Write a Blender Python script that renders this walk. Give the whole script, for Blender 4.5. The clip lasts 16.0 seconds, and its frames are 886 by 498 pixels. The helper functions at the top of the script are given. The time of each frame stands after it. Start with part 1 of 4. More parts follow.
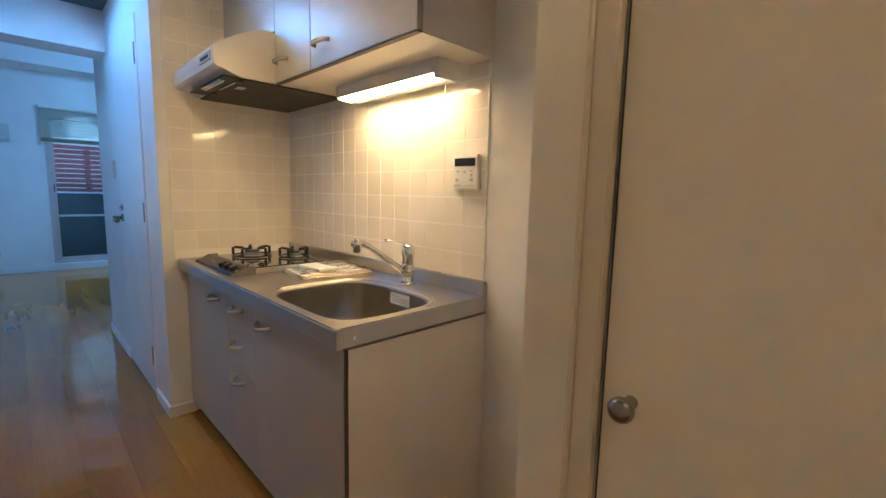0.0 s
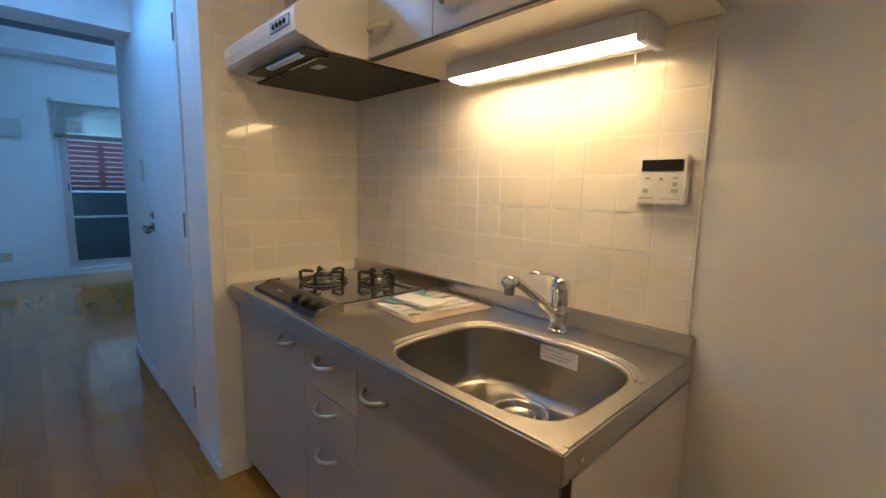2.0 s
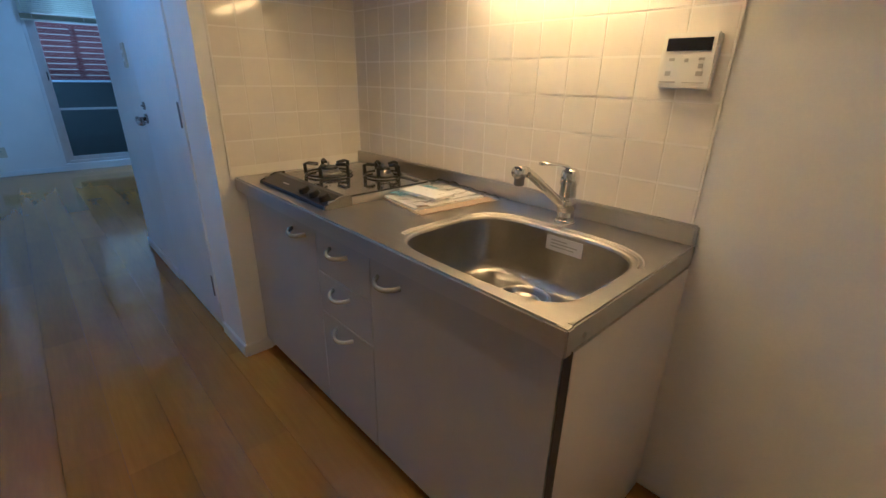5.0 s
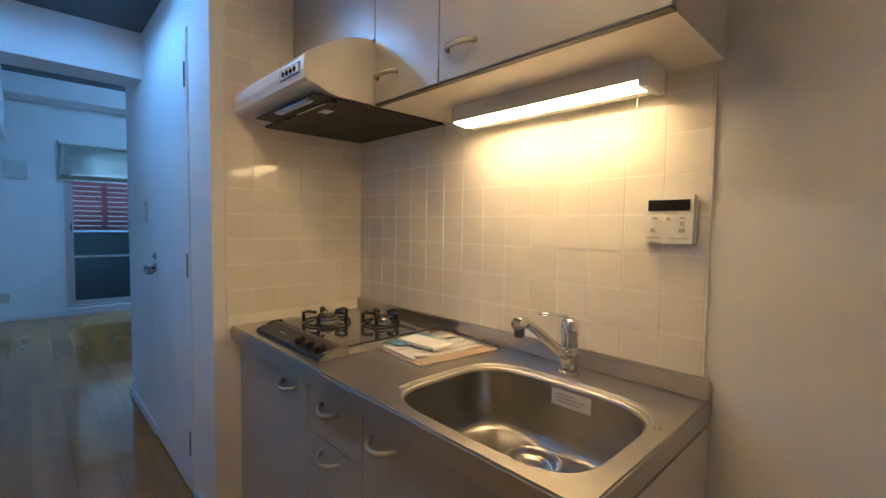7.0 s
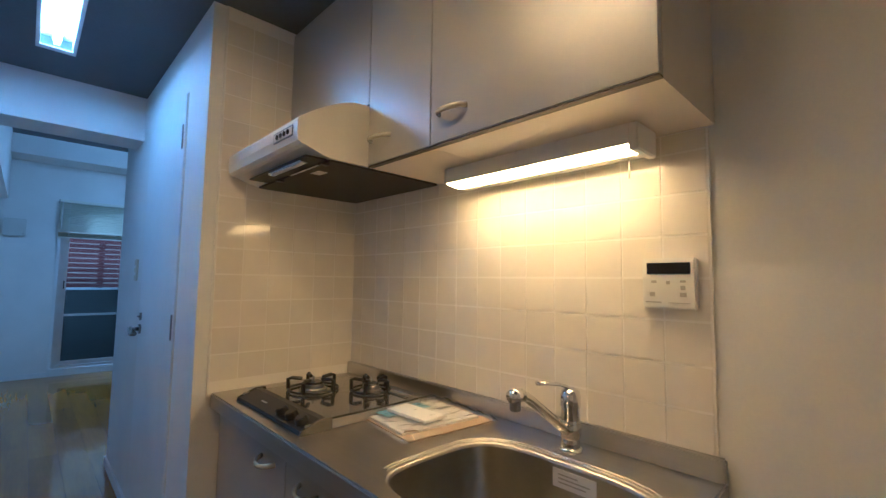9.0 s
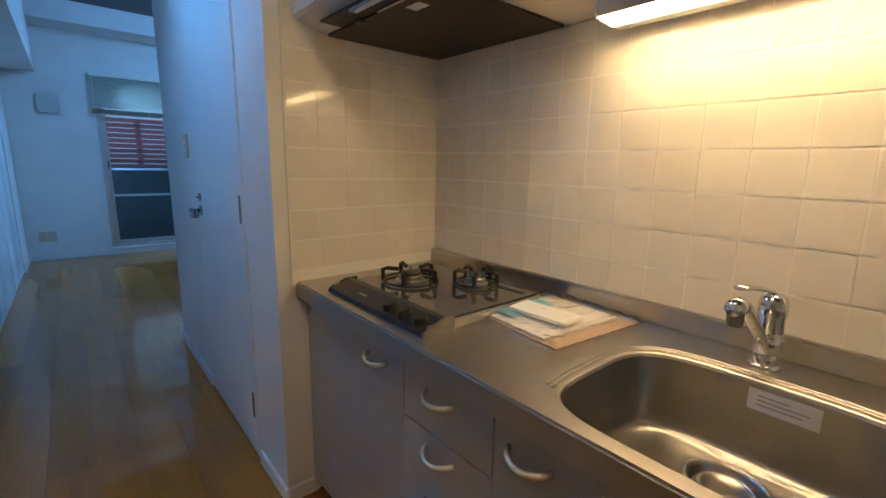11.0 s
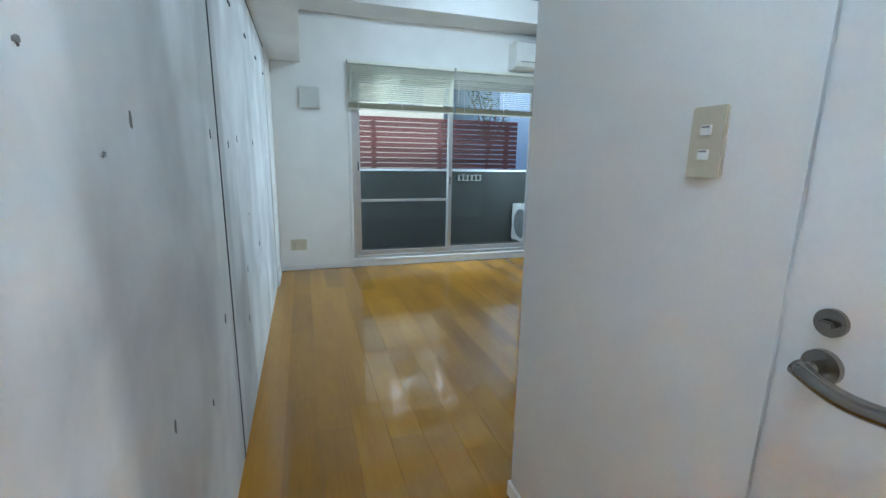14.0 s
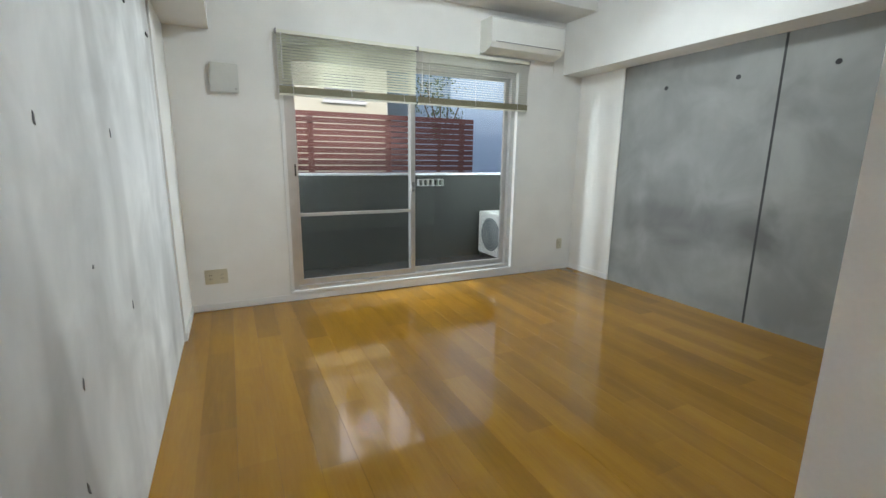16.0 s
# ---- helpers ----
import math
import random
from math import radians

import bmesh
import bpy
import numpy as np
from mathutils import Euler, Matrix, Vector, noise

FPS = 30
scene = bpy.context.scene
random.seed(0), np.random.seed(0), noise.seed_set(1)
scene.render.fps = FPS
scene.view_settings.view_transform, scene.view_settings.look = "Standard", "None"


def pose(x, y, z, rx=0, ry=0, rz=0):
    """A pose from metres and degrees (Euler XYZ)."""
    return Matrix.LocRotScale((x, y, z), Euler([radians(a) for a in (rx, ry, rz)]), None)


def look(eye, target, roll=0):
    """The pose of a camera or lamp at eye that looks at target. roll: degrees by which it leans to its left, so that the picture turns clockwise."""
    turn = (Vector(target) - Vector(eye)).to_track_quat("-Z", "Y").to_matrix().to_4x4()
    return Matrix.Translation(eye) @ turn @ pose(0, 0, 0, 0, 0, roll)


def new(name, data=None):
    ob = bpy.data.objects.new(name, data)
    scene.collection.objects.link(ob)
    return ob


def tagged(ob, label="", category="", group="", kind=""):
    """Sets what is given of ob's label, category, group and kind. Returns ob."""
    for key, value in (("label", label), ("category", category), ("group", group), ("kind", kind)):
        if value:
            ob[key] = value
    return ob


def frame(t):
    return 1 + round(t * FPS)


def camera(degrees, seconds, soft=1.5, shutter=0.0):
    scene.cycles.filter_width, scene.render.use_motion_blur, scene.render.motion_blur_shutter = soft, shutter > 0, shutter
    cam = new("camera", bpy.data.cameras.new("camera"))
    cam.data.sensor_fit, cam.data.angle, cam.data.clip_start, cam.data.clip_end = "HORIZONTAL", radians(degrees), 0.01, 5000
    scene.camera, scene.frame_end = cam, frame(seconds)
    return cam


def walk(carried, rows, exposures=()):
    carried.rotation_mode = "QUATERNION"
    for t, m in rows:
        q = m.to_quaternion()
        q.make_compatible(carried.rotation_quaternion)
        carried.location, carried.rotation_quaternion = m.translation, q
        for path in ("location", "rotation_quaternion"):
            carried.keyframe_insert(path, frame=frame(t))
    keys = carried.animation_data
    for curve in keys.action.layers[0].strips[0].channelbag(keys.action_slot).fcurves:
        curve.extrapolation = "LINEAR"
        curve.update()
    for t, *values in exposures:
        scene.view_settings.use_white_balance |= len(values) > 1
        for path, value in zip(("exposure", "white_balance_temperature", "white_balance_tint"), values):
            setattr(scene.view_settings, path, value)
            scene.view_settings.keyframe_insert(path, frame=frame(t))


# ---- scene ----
cam = camera(91.1, 16.0)
PATH = [
    (0, (0.086, 0.053, 1.163), (-1.330, 1.442, 0.913), 1.3),
    (0.5, (-0.069, 0.023, 1.187), (-1.495, 1.402, 0.934), 1.3),
    (1, (-0.260, 0.031, 1.201), (-1.694, 1.402, 0.948), 1.3),
    (1.5, (-0.456, 0.060, 1.2), (-1.893, 1.427, 0.949), 1.3),
    (2, (-0.549, 0.053, 1.207), (-1.984, 1.419, 0.934), 1.2),
    (2.5, (-0.573, 0.058, 1.208), (-2.000, 1.417, 0.864), 1.1),
    (3, (-0.566, 0.055, 1.198), (-1.971, 1.397, 0.725), 1.1),
    (3.5, (-0.558, 0.049, 1.189), (-1.927, 1.356, 0.541), 1.1),
    (3.7, (-0.558, 0.044, 1.195), (-1.901, 1.329, 0.456), 1.1),
    (5.8, (-0.561, 0.033, 1.196), (-1.911, 1.325, 0.481), 1),
    (6, (-0.562, 0.036, 1.207), (-1.937, 1.342, 0.573), 0.7),
    (6.5, (-0.565, 0.041, 1.216), (-1.989, 1.393, 0.837), 0.7),
    (7, (-0.571, 0.043, 1.218), (-2.016, 1.421, 1.111), 0.8),
    (7.5, (-0.577, 0.050, 1.227), (-2.021, 1.429, 1.346), 0.6),
    (8, (-0.579, 0.059, 1.235), (-2.012, 1.428, 1.501), 0.5),
    (8.2, (-0.582, 0.066, 1.235), (-2.013, 1.434, 1.525), 0.5),
    (10.3, (-0.632, 0.099, 1.228), (-2.081, 1.450, 0.951), 1.3),
    (10.5, (-0.673, 0.086, 1.221), (-2.125, 1.423, 0.902), 1.2),
    (11, (-0.975, 0.072, 1.207), (-2.473, 1.342, 0.828), 1.1),
    (11.5, (-1.275, 0.038, 1.207), (-2.846, 1.212, 0.813), 1.1),
    (12, (-1.586, 0.011, 1.218), (-3.246, 1.053, 0.82), 1.2),
    (12.5, (-1.928, -0.024, 1.228), (-3.668, 0.875, 0.822), 1.2),
    (13, (-2.319, -0.027, 1.23), (-4.124, 0.734, 0.826), 1.1),
    (13.5, (-2.651, -0.075, 1.229), (-4.494, 0.585, 0.816), 1),
    (14, (-2.986, -0.144, 1.245), (-4.849, 0.453, 0.831), 1),
    (14.5, (-3.342, -0.148, 1.175), (-5.229, 0.396, 0.796), 0.8),
    (15, (-3.686, -0.210, 1.213), (-5.563, 0.357, 0.817), 0.9),
    (15.5, (-3.925, -0.131, 1.247), (-5.769, 0.526, 0.834), 0.9),
    (16, (-4.018, -0.068, 1.235), (-5.779, 0.791, 0.832), 0.7),
]
EXPOSURES = [(0, 2.3, 3800, 6), (0.6, 2.15, 3800, 6), (1.2, 1.95, 3800, 6), (3.5, 1.95, 3800, 6), (8.0, 1.85, 3800, 6), (11.0, 1.8, 3800, 6), (12.0, 2.15, 4050, 7), (12.5, 2.4, 4400, 8), (13.0, 2.55, 4800, 7), (13.5, 2.9, 5300, 6), (14.0, 3.1, 5800, 7), (15.0, 3.15, 6500, 11), (16.0, 3.1, 7300, 15)]
walk(cam, [(t, look(eye, target, roll)) for t, eye, target, roll in PATH], EXPOSURES)

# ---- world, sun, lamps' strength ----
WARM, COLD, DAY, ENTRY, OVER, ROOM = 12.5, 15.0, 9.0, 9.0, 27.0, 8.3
world = bpy.data.worlds.new("sky")
scene.world = world
world.use_nodes = True
sky = world.node_tree.nodes.new("ShaderNodeTexSky")
sky.sky_type, sky.sun_disc = "NISHITA", False
sky.sun_elevation, sky.sun_rotation = radians(38), radians(250)
sky.air_density, sky.dust_density = 1.0, 3.0
back = world.node_tree.nodes["Background"]
back.inputs["Strength"].default_value = 0.075
world.node_tree.links.new(sky.outputs["Color"], back.inputs["Color"])
sun = new("sun", bpy.data.lights.new("sun", "SUN"))
sun.data.energy, sun.data.angle, sun.data.color = 0.5, radians(12), (1.0, 0.95, 0.88)
sun.matrix_basis = pose(0, 0, 20, 52, 0, 110)


def sky_fill(x, y, z, tx, ty, tz, w, h, watts):
    """An added area lamp, out of view on the balcony, standing in for sky light."""
    ob = new("sky_fill_lamp", bpy.data.lights.new("sky_fill_lamp", "AREA"))
    ob.data.shape, ob.data.size, ob.data.size_y = "RECTANGLE", w, h
    ob.data.spread = radians(125)
    ob.data.energy, ob.data.color = watts, (0.70, 0.88, 1.0)
    ob.matrix_basis = look((x, y, z), (tx, ty, tz))


# two fill lamps added behind the window's jambs to brighten the room
sky_fill(-8.38, -0.02, 1.45, -5.6, 2.4, 1.0, 0.2, 0.32, DAY * 0.6)
sky_fill(-8.40, 3.14, 1.50, -5.6, 0.6, 1.0, 0.4, 0.9, DAY * 0.8)

# ---- small helpers ----
def part(name, bm, material, parent=None, label="", smooth=False, bevel=0.0):
    """Link a bmesh as one mesh object, under a thing or a part."""
    if bevel:
        edges = [e for e in bm.edges if len(e.link_faces) == 2 and e.calc_face_angle(0) > 0.6]
        bmesh.ops.bevel(bm, geom=edges, offset=bevel, segments=2, affect="EDGES", clamp_overlap=True)
    me = bpy.data.meshes.new(name)
    bmesh.ops.recalc_face_normals(bm, faces=bm.faces)
    bm.to_mesh(me)
    bm.free()
    if smooth:
        me.polygons.foreach_set("use_smooth", [True] * len(me.polygons))
    if material:
        me.materials.append(material)
    ob = new(name, me)
    ob.parent = parent
    if label:
        ob["label"] = label
    return ob


def empty(name, x, y, z, label, category, group="", kind="", turn=0.0):
    ob = new(name)
    ob.empty_display_size = 0.05
    ob.matrix_basis = pose(x, y, z, 0, 0, turn)
    return tagged(ob, label, category, group, kind)


def box(x0, x1, y0, y1, z0, z1, bm=None):
    bm = bm or bmesh.new()
    m = Matrix.Translation(((x0 + x1) / 2, (y0 + y1) / 2, (z0 + z1) / 2)) @ Matrix.Diagonal((abs(x1 - x0), abs(y1 - y0), abs(z1 - z0), 1))
    bmesh.ops.create_cube(bm, size=1, matrix=m)
    return bm


def rod(a, b, r, bm=None, seg=16, r2=None):
    bm = bm or bmesh.new()
    a, b = Vector(a), Vector(b)
    m = Matrix.Translation((a + b) / 2) @ (b - a).to_track_quat("Z", "Y").to_matrix().to_4x4()
    bmesh.ops.create_cone(bm, cap_ends=True, segments=seg, radius1=r, radius2=r if r2 is None else r2, depth=(b - a).length, matrix=m)
    return bm


def sweep(points, r, bm=None, seg=8, flat=1.0, closed=False):
    """A tube of radius r along points; flat squashes its section."""
    bm = bm or bmesh.new()
    points = [Vector(p) for p in points]
    n, rings, last = len(points), [], None
    for i, p in enumerate(points):
        a = points[i - 1] if (i or closed) else p
        b = points[(i + 1) % n] if (i < n - 1 or closed) else p
        d = (b - a).normalized()
        up = Vector((0, 0, 1)) if abs(d.z) < 0.9 else Vector((0, 1, 0))
        u = d.cross(up).normalized()
        if last is not None and u.dot(last) < 0:
            u = -u
        last = u
        v = d.cross(u).normalized()
        rings.append([bm.verts.new(p + u * r * math.cos(k * math.tau / seg) + v * r * flat * math.sin(k * math.tau / seg)) for k in range(seg)])
    for i in range(n if closed else n - 1):
        a, b = rings[i], rings[(i + 1) % n]
        for k in range(seg):
            bm.faces.new((a[k], a[(k + 1) % seg], b[(k + 1) % seg], b[k]))
    if not closed:
        bm.faces.new(rings[0])
        bm.faces.new(rings[-1])
    return bm


def extrude_profile(profile, x0, x1):
    """A closed outline in (y, z), drawn out along x."""
    bm = bmesh.new()
    a = [bm.verts.new((x0, y, z)) for y, z in profile]
    b = [bm.verts.new((x1, y, z)) for y, z in profile]
    n = len(profile)
    for i in range(n):
        bm.faces.new((a[i], a[(i + 1) % n], b[(i + 1) % n], b[i]))
    bm.faces.new(a)
    bm.faces.new(b)
    return bm


def slab(name, x0, x1, y0, y1, z0, z1, material, label, category, bevel=0.0):
    return tagged(part(name, box(x0, x1, y0, y1, z0, z1), material, bevel=bevel), label, category, kind="structure")


# ---- materials ----
def surface(name, dark, light, rough=0.5, metal=0.0, size=6.0, fine=60.0, bump=0.1, stretch=(1, 1, 1), coat=0.0, spread=0.12, piece=0.0):
    """Two colours mixed by noise at two scales, with fine relief; piece: how far single pieces differ."""
    m = bpy.data.materials.new(name)
    m.use_nodes = True
    nt = m.node_tree
    b = nt.nodes["Principled BSDF"]
    tc = nt.nodes.new("ShaderNodeTexCoord")
    geo = nt.nodes.new("ShaderNodeNewGeometry")
    mp = nt.nodes.new("ShaderNodeMapping")
    mp.inputs["Scale"].default_value = stretch
    nt.links.new(geo.outputs["Position"], mp.inputs["Vector"])
    n1 = nt.nodes.new("ShaderNodeTexNoise")
    n1.inputs["Scale"].default_value, n1.inputs["Detail"].default_value = size, 5
    n2 = nt.nodes.new("ShaderNodeTexNoise")
    n2.inputs["Scale"].default_value, n2.inputs["Detail"].default_value = fine, 3
    for n in (n1, n2):
        nt.links.new(mp.outputs["Vector"], n.inputs["Vector"])
    add = nt.nodes.new("ShaderNodeMath")
    add.operation = "MULTIPLY_ADD"
    nt.links.new(n2.outputs["Fac"], add.inputs[0])
    add.inputs[1].default_value = 0.35
    nt.links.new(n1.outputs["Fac"], add.inputs[2])
    ramp = nt.nodes.new("ShaderNodeMapRange")
    ramp.inputs["From Min"].default_value, ramp.inputs["From Max"].default_value = 0.42, 0.95
    nt.links.new(add.outputs[0], ramp.inputs["Value"])
    mix = nt.nodes.new("ShaderNodeMix")
    mix.data_type = "RGBA"
    mix.inputs["A"].default_value, mix.inputs["B"].default_value = (*dark, 1), (*light, 1)
    nt.links.new(ramp.outputs[0], mix.inputs["Factor"])
    color = mix.outputs["Result"]
    if piece:
        info = nt.nodes.new("ShaderNodeObjectInfo")
        pr = nt.nodes.new("ShaderNodeMapRange")
        pr.inputs["To Min"].default_value, pr.inputs["To Max"].default_value = 1 - piece, 1 + piece
        nt.links.new(info.outputs["Random"], pr.inputs["Value"])
        hsv = nt.nodes.new("ShaderNodeHueSaturation")
        nt.links.new(color, hsv.inputs["Color"])
        nt.links.new(pr.outputs[0], hsv.inputs["Value"])
        color = hsv.outputs["Color"]
    nt.links.new(color, b.inputs["Base Color"])
    rr = nt.nodes.new("ShaderNodeMapRange")
    rr.inputs["To Min"].default_value, rr.inputs["To Max"].default_value = max(0.02, rough * (1 - spread)), min(1, rough * (1 + spread))
    nt.links.new(n1.outputs["Fac"], rr.inputs["Value"])
    nt.links.new(rr.outputs[0], b.inputs["Roughness"])
    b.inputs["Metallic"].default_value = metal
    b.inputs["Coat Weight"].default_value = coat
    b.inputs["Coat Roughness"].default_value = 0.08
    if bump:
        bp = nt.nodes.new("ShaderNodeBump")
        bp.inputs["Strength"].default_value, bp.inputs["Distance"].default_value = bump, 0.004
        nt.links.new(add.outputs[0], bp.inputs["Height"])
        nt.links.new(bp.outputs["Normal"], b.inputs["Normal"])
    return m


def glowing(name, color, strength):
    m = bpy.data.materials.new(name)
    m.use_nodes = True
    b = m.node_tree.nodes["Principled BSDF"]
    b.inputs["Base Color"].default_value = (0.8, 0.8, 0.8, 1)
    b.inputs["Emission Color"].default_value = (*color, 1)
    b.inputs["Emission Strength"].default_value = strength
    return m


def glassy(name, tint, rough=0.0, ior=1.45):
    """A thin pane: mostly clear, with the sheen of glass."""
    m = bpy.data.materials.new(name)
    m.use_nodes = True
    nt = m.node_tree
    out = nt.nodes["Material Output"]
    nt.nodes.remove(nt.nodes["Principled BSDF"])
    clear, gloss, mix, fr = (nt.nodes.new("ShaderNode" + k) for k in ("BsdfTransparent", "BsdfGlossy", "MixShader", "Fresnel"))
    clear.inputs["Color"].default_value = (*tint, 1)
    gloss.inputs["Roughness"].default_value = rough
    fr.inputs["IOR"].default_value = ior
    nt.links.new(fr.outputs[0], mix.inputs[0])
    nt.links.new(clear.outputs[0], mix.inputs[1])
    nt.links.new(gloss.outputs[0], mix.inputs[2])
    nt.links.new(mix.outputs[0], out.inputs["Surface"])
    return m


def concrete(name, dark, light, stain=(), bands=0.0):
    """Shuttered concrete: pale, with upright streaks, cloudy blotches and, where given, a stained band (x0, x1, z0, z1)."""
    m = surface(name, dark, light, rough=0.55, size=1.1, fine=7, bump=0.06, stretch=(1.0, 1.0, 0.35))
    nt = m.node_tree
    b = nt.nodes["Principled BSDF"]
    src = b.inputs["Base Color"].links[0].from_socket
    geo = nt.nodes.new("ShaderNodeNewGeometry")
    cloud = nt.nodes.new("ShaderNodeTexNoise")
    cloud.inputs["Scale"].default_value, cloud.inputs["Detail"].default_value, cloud.inputs["Distortion"].default_value = 2.4, 8, 0.6
    nt.links.new(geo.outputs["Position"], cloud.inputs["Vector"])
    r = nt.nodes.new("ShaderNodeMapRange")
    r.inputs["From Min"].default_value, r.inputs["From Max"].default_value = 0.35, 0.65
    r.inputs["To Min"].default_value, r.inputs["To Max"].default_value = 0.78, 1.08
    nt.links.new(cloud.outputs["Fac"], r.inputs["Value"])
    hsv = nt.nodes.new("ShaderNodeHueSaturation")
    nt.links.new(src, hsv.inputs["Color"])
    value = r.outputs[0]
    if bands:
        run = nt.nodes.new("ShaderNodeMapping")
        run.inputs["Scale"].default_value = (1.2, 1.2, 0.2)
        nt.links.new(geo.outputs["Position"], run.inputs["Vector"])
        streak = nt.nodes.new("ShaderNodeTexNoise")
        streak.inputs["Scale"].default_value, streak.inputs["Detail"].default_value, streak.inputs["Distortion"].default_value = 1.6, 2, 0.25
        nt.links.new(run.outputs[0], streak.inputs["Vector"])
        step = nt.nodes.new("ShaderNodeMapRange")
        step.interpolation_type = "SMOOTHSTEP"
        step.inputs["From Min"].default_value, step.inputs["From Max"].default_value = 0.46, 0.54
        step.inputs["To Min"].default_value, step.inputs["To Max"].default_value = 1 - bands, 1 + bands
        nt.links.new(streak.outputs["Fac"], step.inputs["Value"])
        tone = nt.nodes.new("ShaderNodeMath")
        tone.operation = "MULTIPLY"
        nt.links.new(value, tone.inputs[0])
        nt.links.new(step.outputs[0], tone.inputs[1])
        value = tone.outputs[0]
    if stain:
        sep = nt.nodes.new("ShaderNodeSeparateXYZ")
        wob = nt.nodes.new("ShaderNodeVectorMath")
        wob.operation = "MULTIPLY_ADD"
        nt.links.new(cloud.outputs["Color"], wob.inputs[0])
        wob.inputs[1].default_value = (0.5, 0.5, 0.35)
        nt.links.new(geo.outputs["Position"], wob.inputs[2])
        nt.links.new(wob.outputs[0], sep.inputs[0])
        for axis, lo, hi in (("X", stain[0], stain[1]), ("Z", stain[2], stain[3])):
            for edge, to in ((lo, 1), (hi, -1)):
                k = nt.nodes.new("ShaderNodeMapRange")
                k.interpolation_type = "SMOOTHSTEP"
                k.inputs["From Min"].default_value, k.inputs["From Max"].default_value = edge - 0.09 * to, edge + 0.09 * to
                nt.links.new(sep.outputs[axis], k.inputs["Value"])
                if (axis, to) == ("X", 1):
                    mask = k.outputs[0]
                else:
                    mul = nt.nodes.new("ShaderNodeMath")
                    mul.operation = "MULTIPLY"
                    nt.links.new(mask, mul.inputs[0])
                    nt.links.new(k.outputs[0], mul.inputs[1])
                    mask = mul.outputs[0]
        fade = nt.nodes.new("ShaderNodeMath")
        fade.operation = "MULTIPLY_ADD"
        nt.links.new(mask, fade.inputs[0])
        fade.inputs[1].default_value = -0.35
        nt.links.new(value, fade.inputs[2])
        value = fade.outputs[0]
    nt.links.new(value, hsv.inputs["Value"])
    nt.links.new(hsv.outputs["Color"], b.inputs["Base Color"])
    return m


WHITE = surface("white_wallpaper", (0.74, 0.74, 0.72), (0.82, 0.82, 0.80), 0.75, size=3, fine=160, bump=0.15)
PAINT = surface("white_paint", (0.72, 0.73, 0.73), (0.80, 0.81, 0.81), 0.42, size=4, fine=90, bump=0.05)
CREAM = surface("cream_paint", (0.72, 0.68, 0.57), (0.78, 0.74, 0.63), 0.45, size=3, fine=80, bump=0.05)
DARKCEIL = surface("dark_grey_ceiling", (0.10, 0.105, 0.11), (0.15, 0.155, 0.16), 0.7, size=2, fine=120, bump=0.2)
CONCRETE = concrete("shuttered_concrete", (0.46, 0.47, 0.475), (0.72, 0.73, 0.73), bands=0.14)
# the wall's shaded facing is put into a darker tone; the band is stain
CONCRETE_SHADED = concrete("stained_shaded_concrete", (0.19, 0.194, 0.19), (0.27, 0.276, 0.27), stain=(-6.9, -5.6, 0.72, 1.05))
JOINT = surface("dark_joint", (0.02, 0.022, 0.025), (0.05, 0.05, 0.055), 0.8, bump=0)
NICK = surface("dark_nick", (0.10, 0.105, 0.11), (0.20, 0.205, 0.21), 0.8, bump=0.1)
GROUT = surface("pale_grout", (0.84, 0.82, 0.77), (0.88, 0.86, 0.81), 0.5)
TILE = surface("cream_glazed_tile", (0.78, 0.75, 0.68), (0.83, 0.80, 0.73), 0.09, size=9, fine=35, bump=0.03, piece=0.03)
WOOD = surface("oak_flooring", (0.25, 0.115, 0.010), (0.37, 0.182, 0.017), 0.09, size=1.3, fine=14, bump=0.005, stretch=(0.5, 5, 1), coat=0.0, piece=0.16, spread=0.2)
UNDER = surface("floor_base", (0.10, 0.05, 0.02), (0.14, 0.07, 0.03), 0.6)
STEEL = surface("brushed_steel", (0.50, 0.485, 0.46), (0.54, 0.525, 0.50), 0.30, 1.0, size=14, fine=160, bump=0.008, stretch=(0.25, 6, 6), spread=0.06)
SINK = surface("satin_steel_basin", (0.36, 0.35, 0.33), (0.45, 0.44, 0.42), 0.3, 1.0, size=9, fine=120, bump=0.02)
CHROME = surface("polished_chrome", (0.72, 0.72, 0.72), (0.80, 0.80, 0.80), 0.07, 1.0, bump=0)
NICKEL = surface("satin_nickel", (0.27, 0.265, 0.25), (0.33, 0.325, 0.31), 0.25, 1.0, bump=0)
HINGE = surface("dull_hinge_steel", (0.22, 0.22, 0.22), (0.30, 0.30, 0.30), 0.4, 1.0, bump=0)
FRONT = surface("grey_laminate_front", (0.41, 0.405, 0.395), (0.45, 0.445, 0.435), 0.34, 0.18, size=4, fine=200, bump=0.02)
CARCASS = surface("cream_laminate", (0.66, 0.61, 0.52), (0.72, 0.67, 0.58), 0.42, size=4, fine=120, bump=0.02)
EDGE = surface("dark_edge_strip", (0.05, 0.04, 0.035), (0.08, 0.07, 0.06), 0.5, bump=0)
HANDLE = surface("olive_metal_handle", (0.56, 0.54, 0.42), (0.64, 0.62, 0.49), 0.24, 0.4, bump=0)
HOOD = surface("white_enamel", (0.66, 0.65, 0.62), (0.72, 0.71, 0.68), 0.3, size=3, fine=90, bump=0.02)
FILTER = surface("greasy_filter_recess_shade", (0.028, 0.023, 0.018), (0.05, 0.042, 0.034), 0.5, 0.2, size=8, fine=300, bump=0.2)
BLACK = surface("black_enamel", (0.010, 0.010, 0.011), (0.022, 0.022, 0.024), 0.3, bump=0.02)
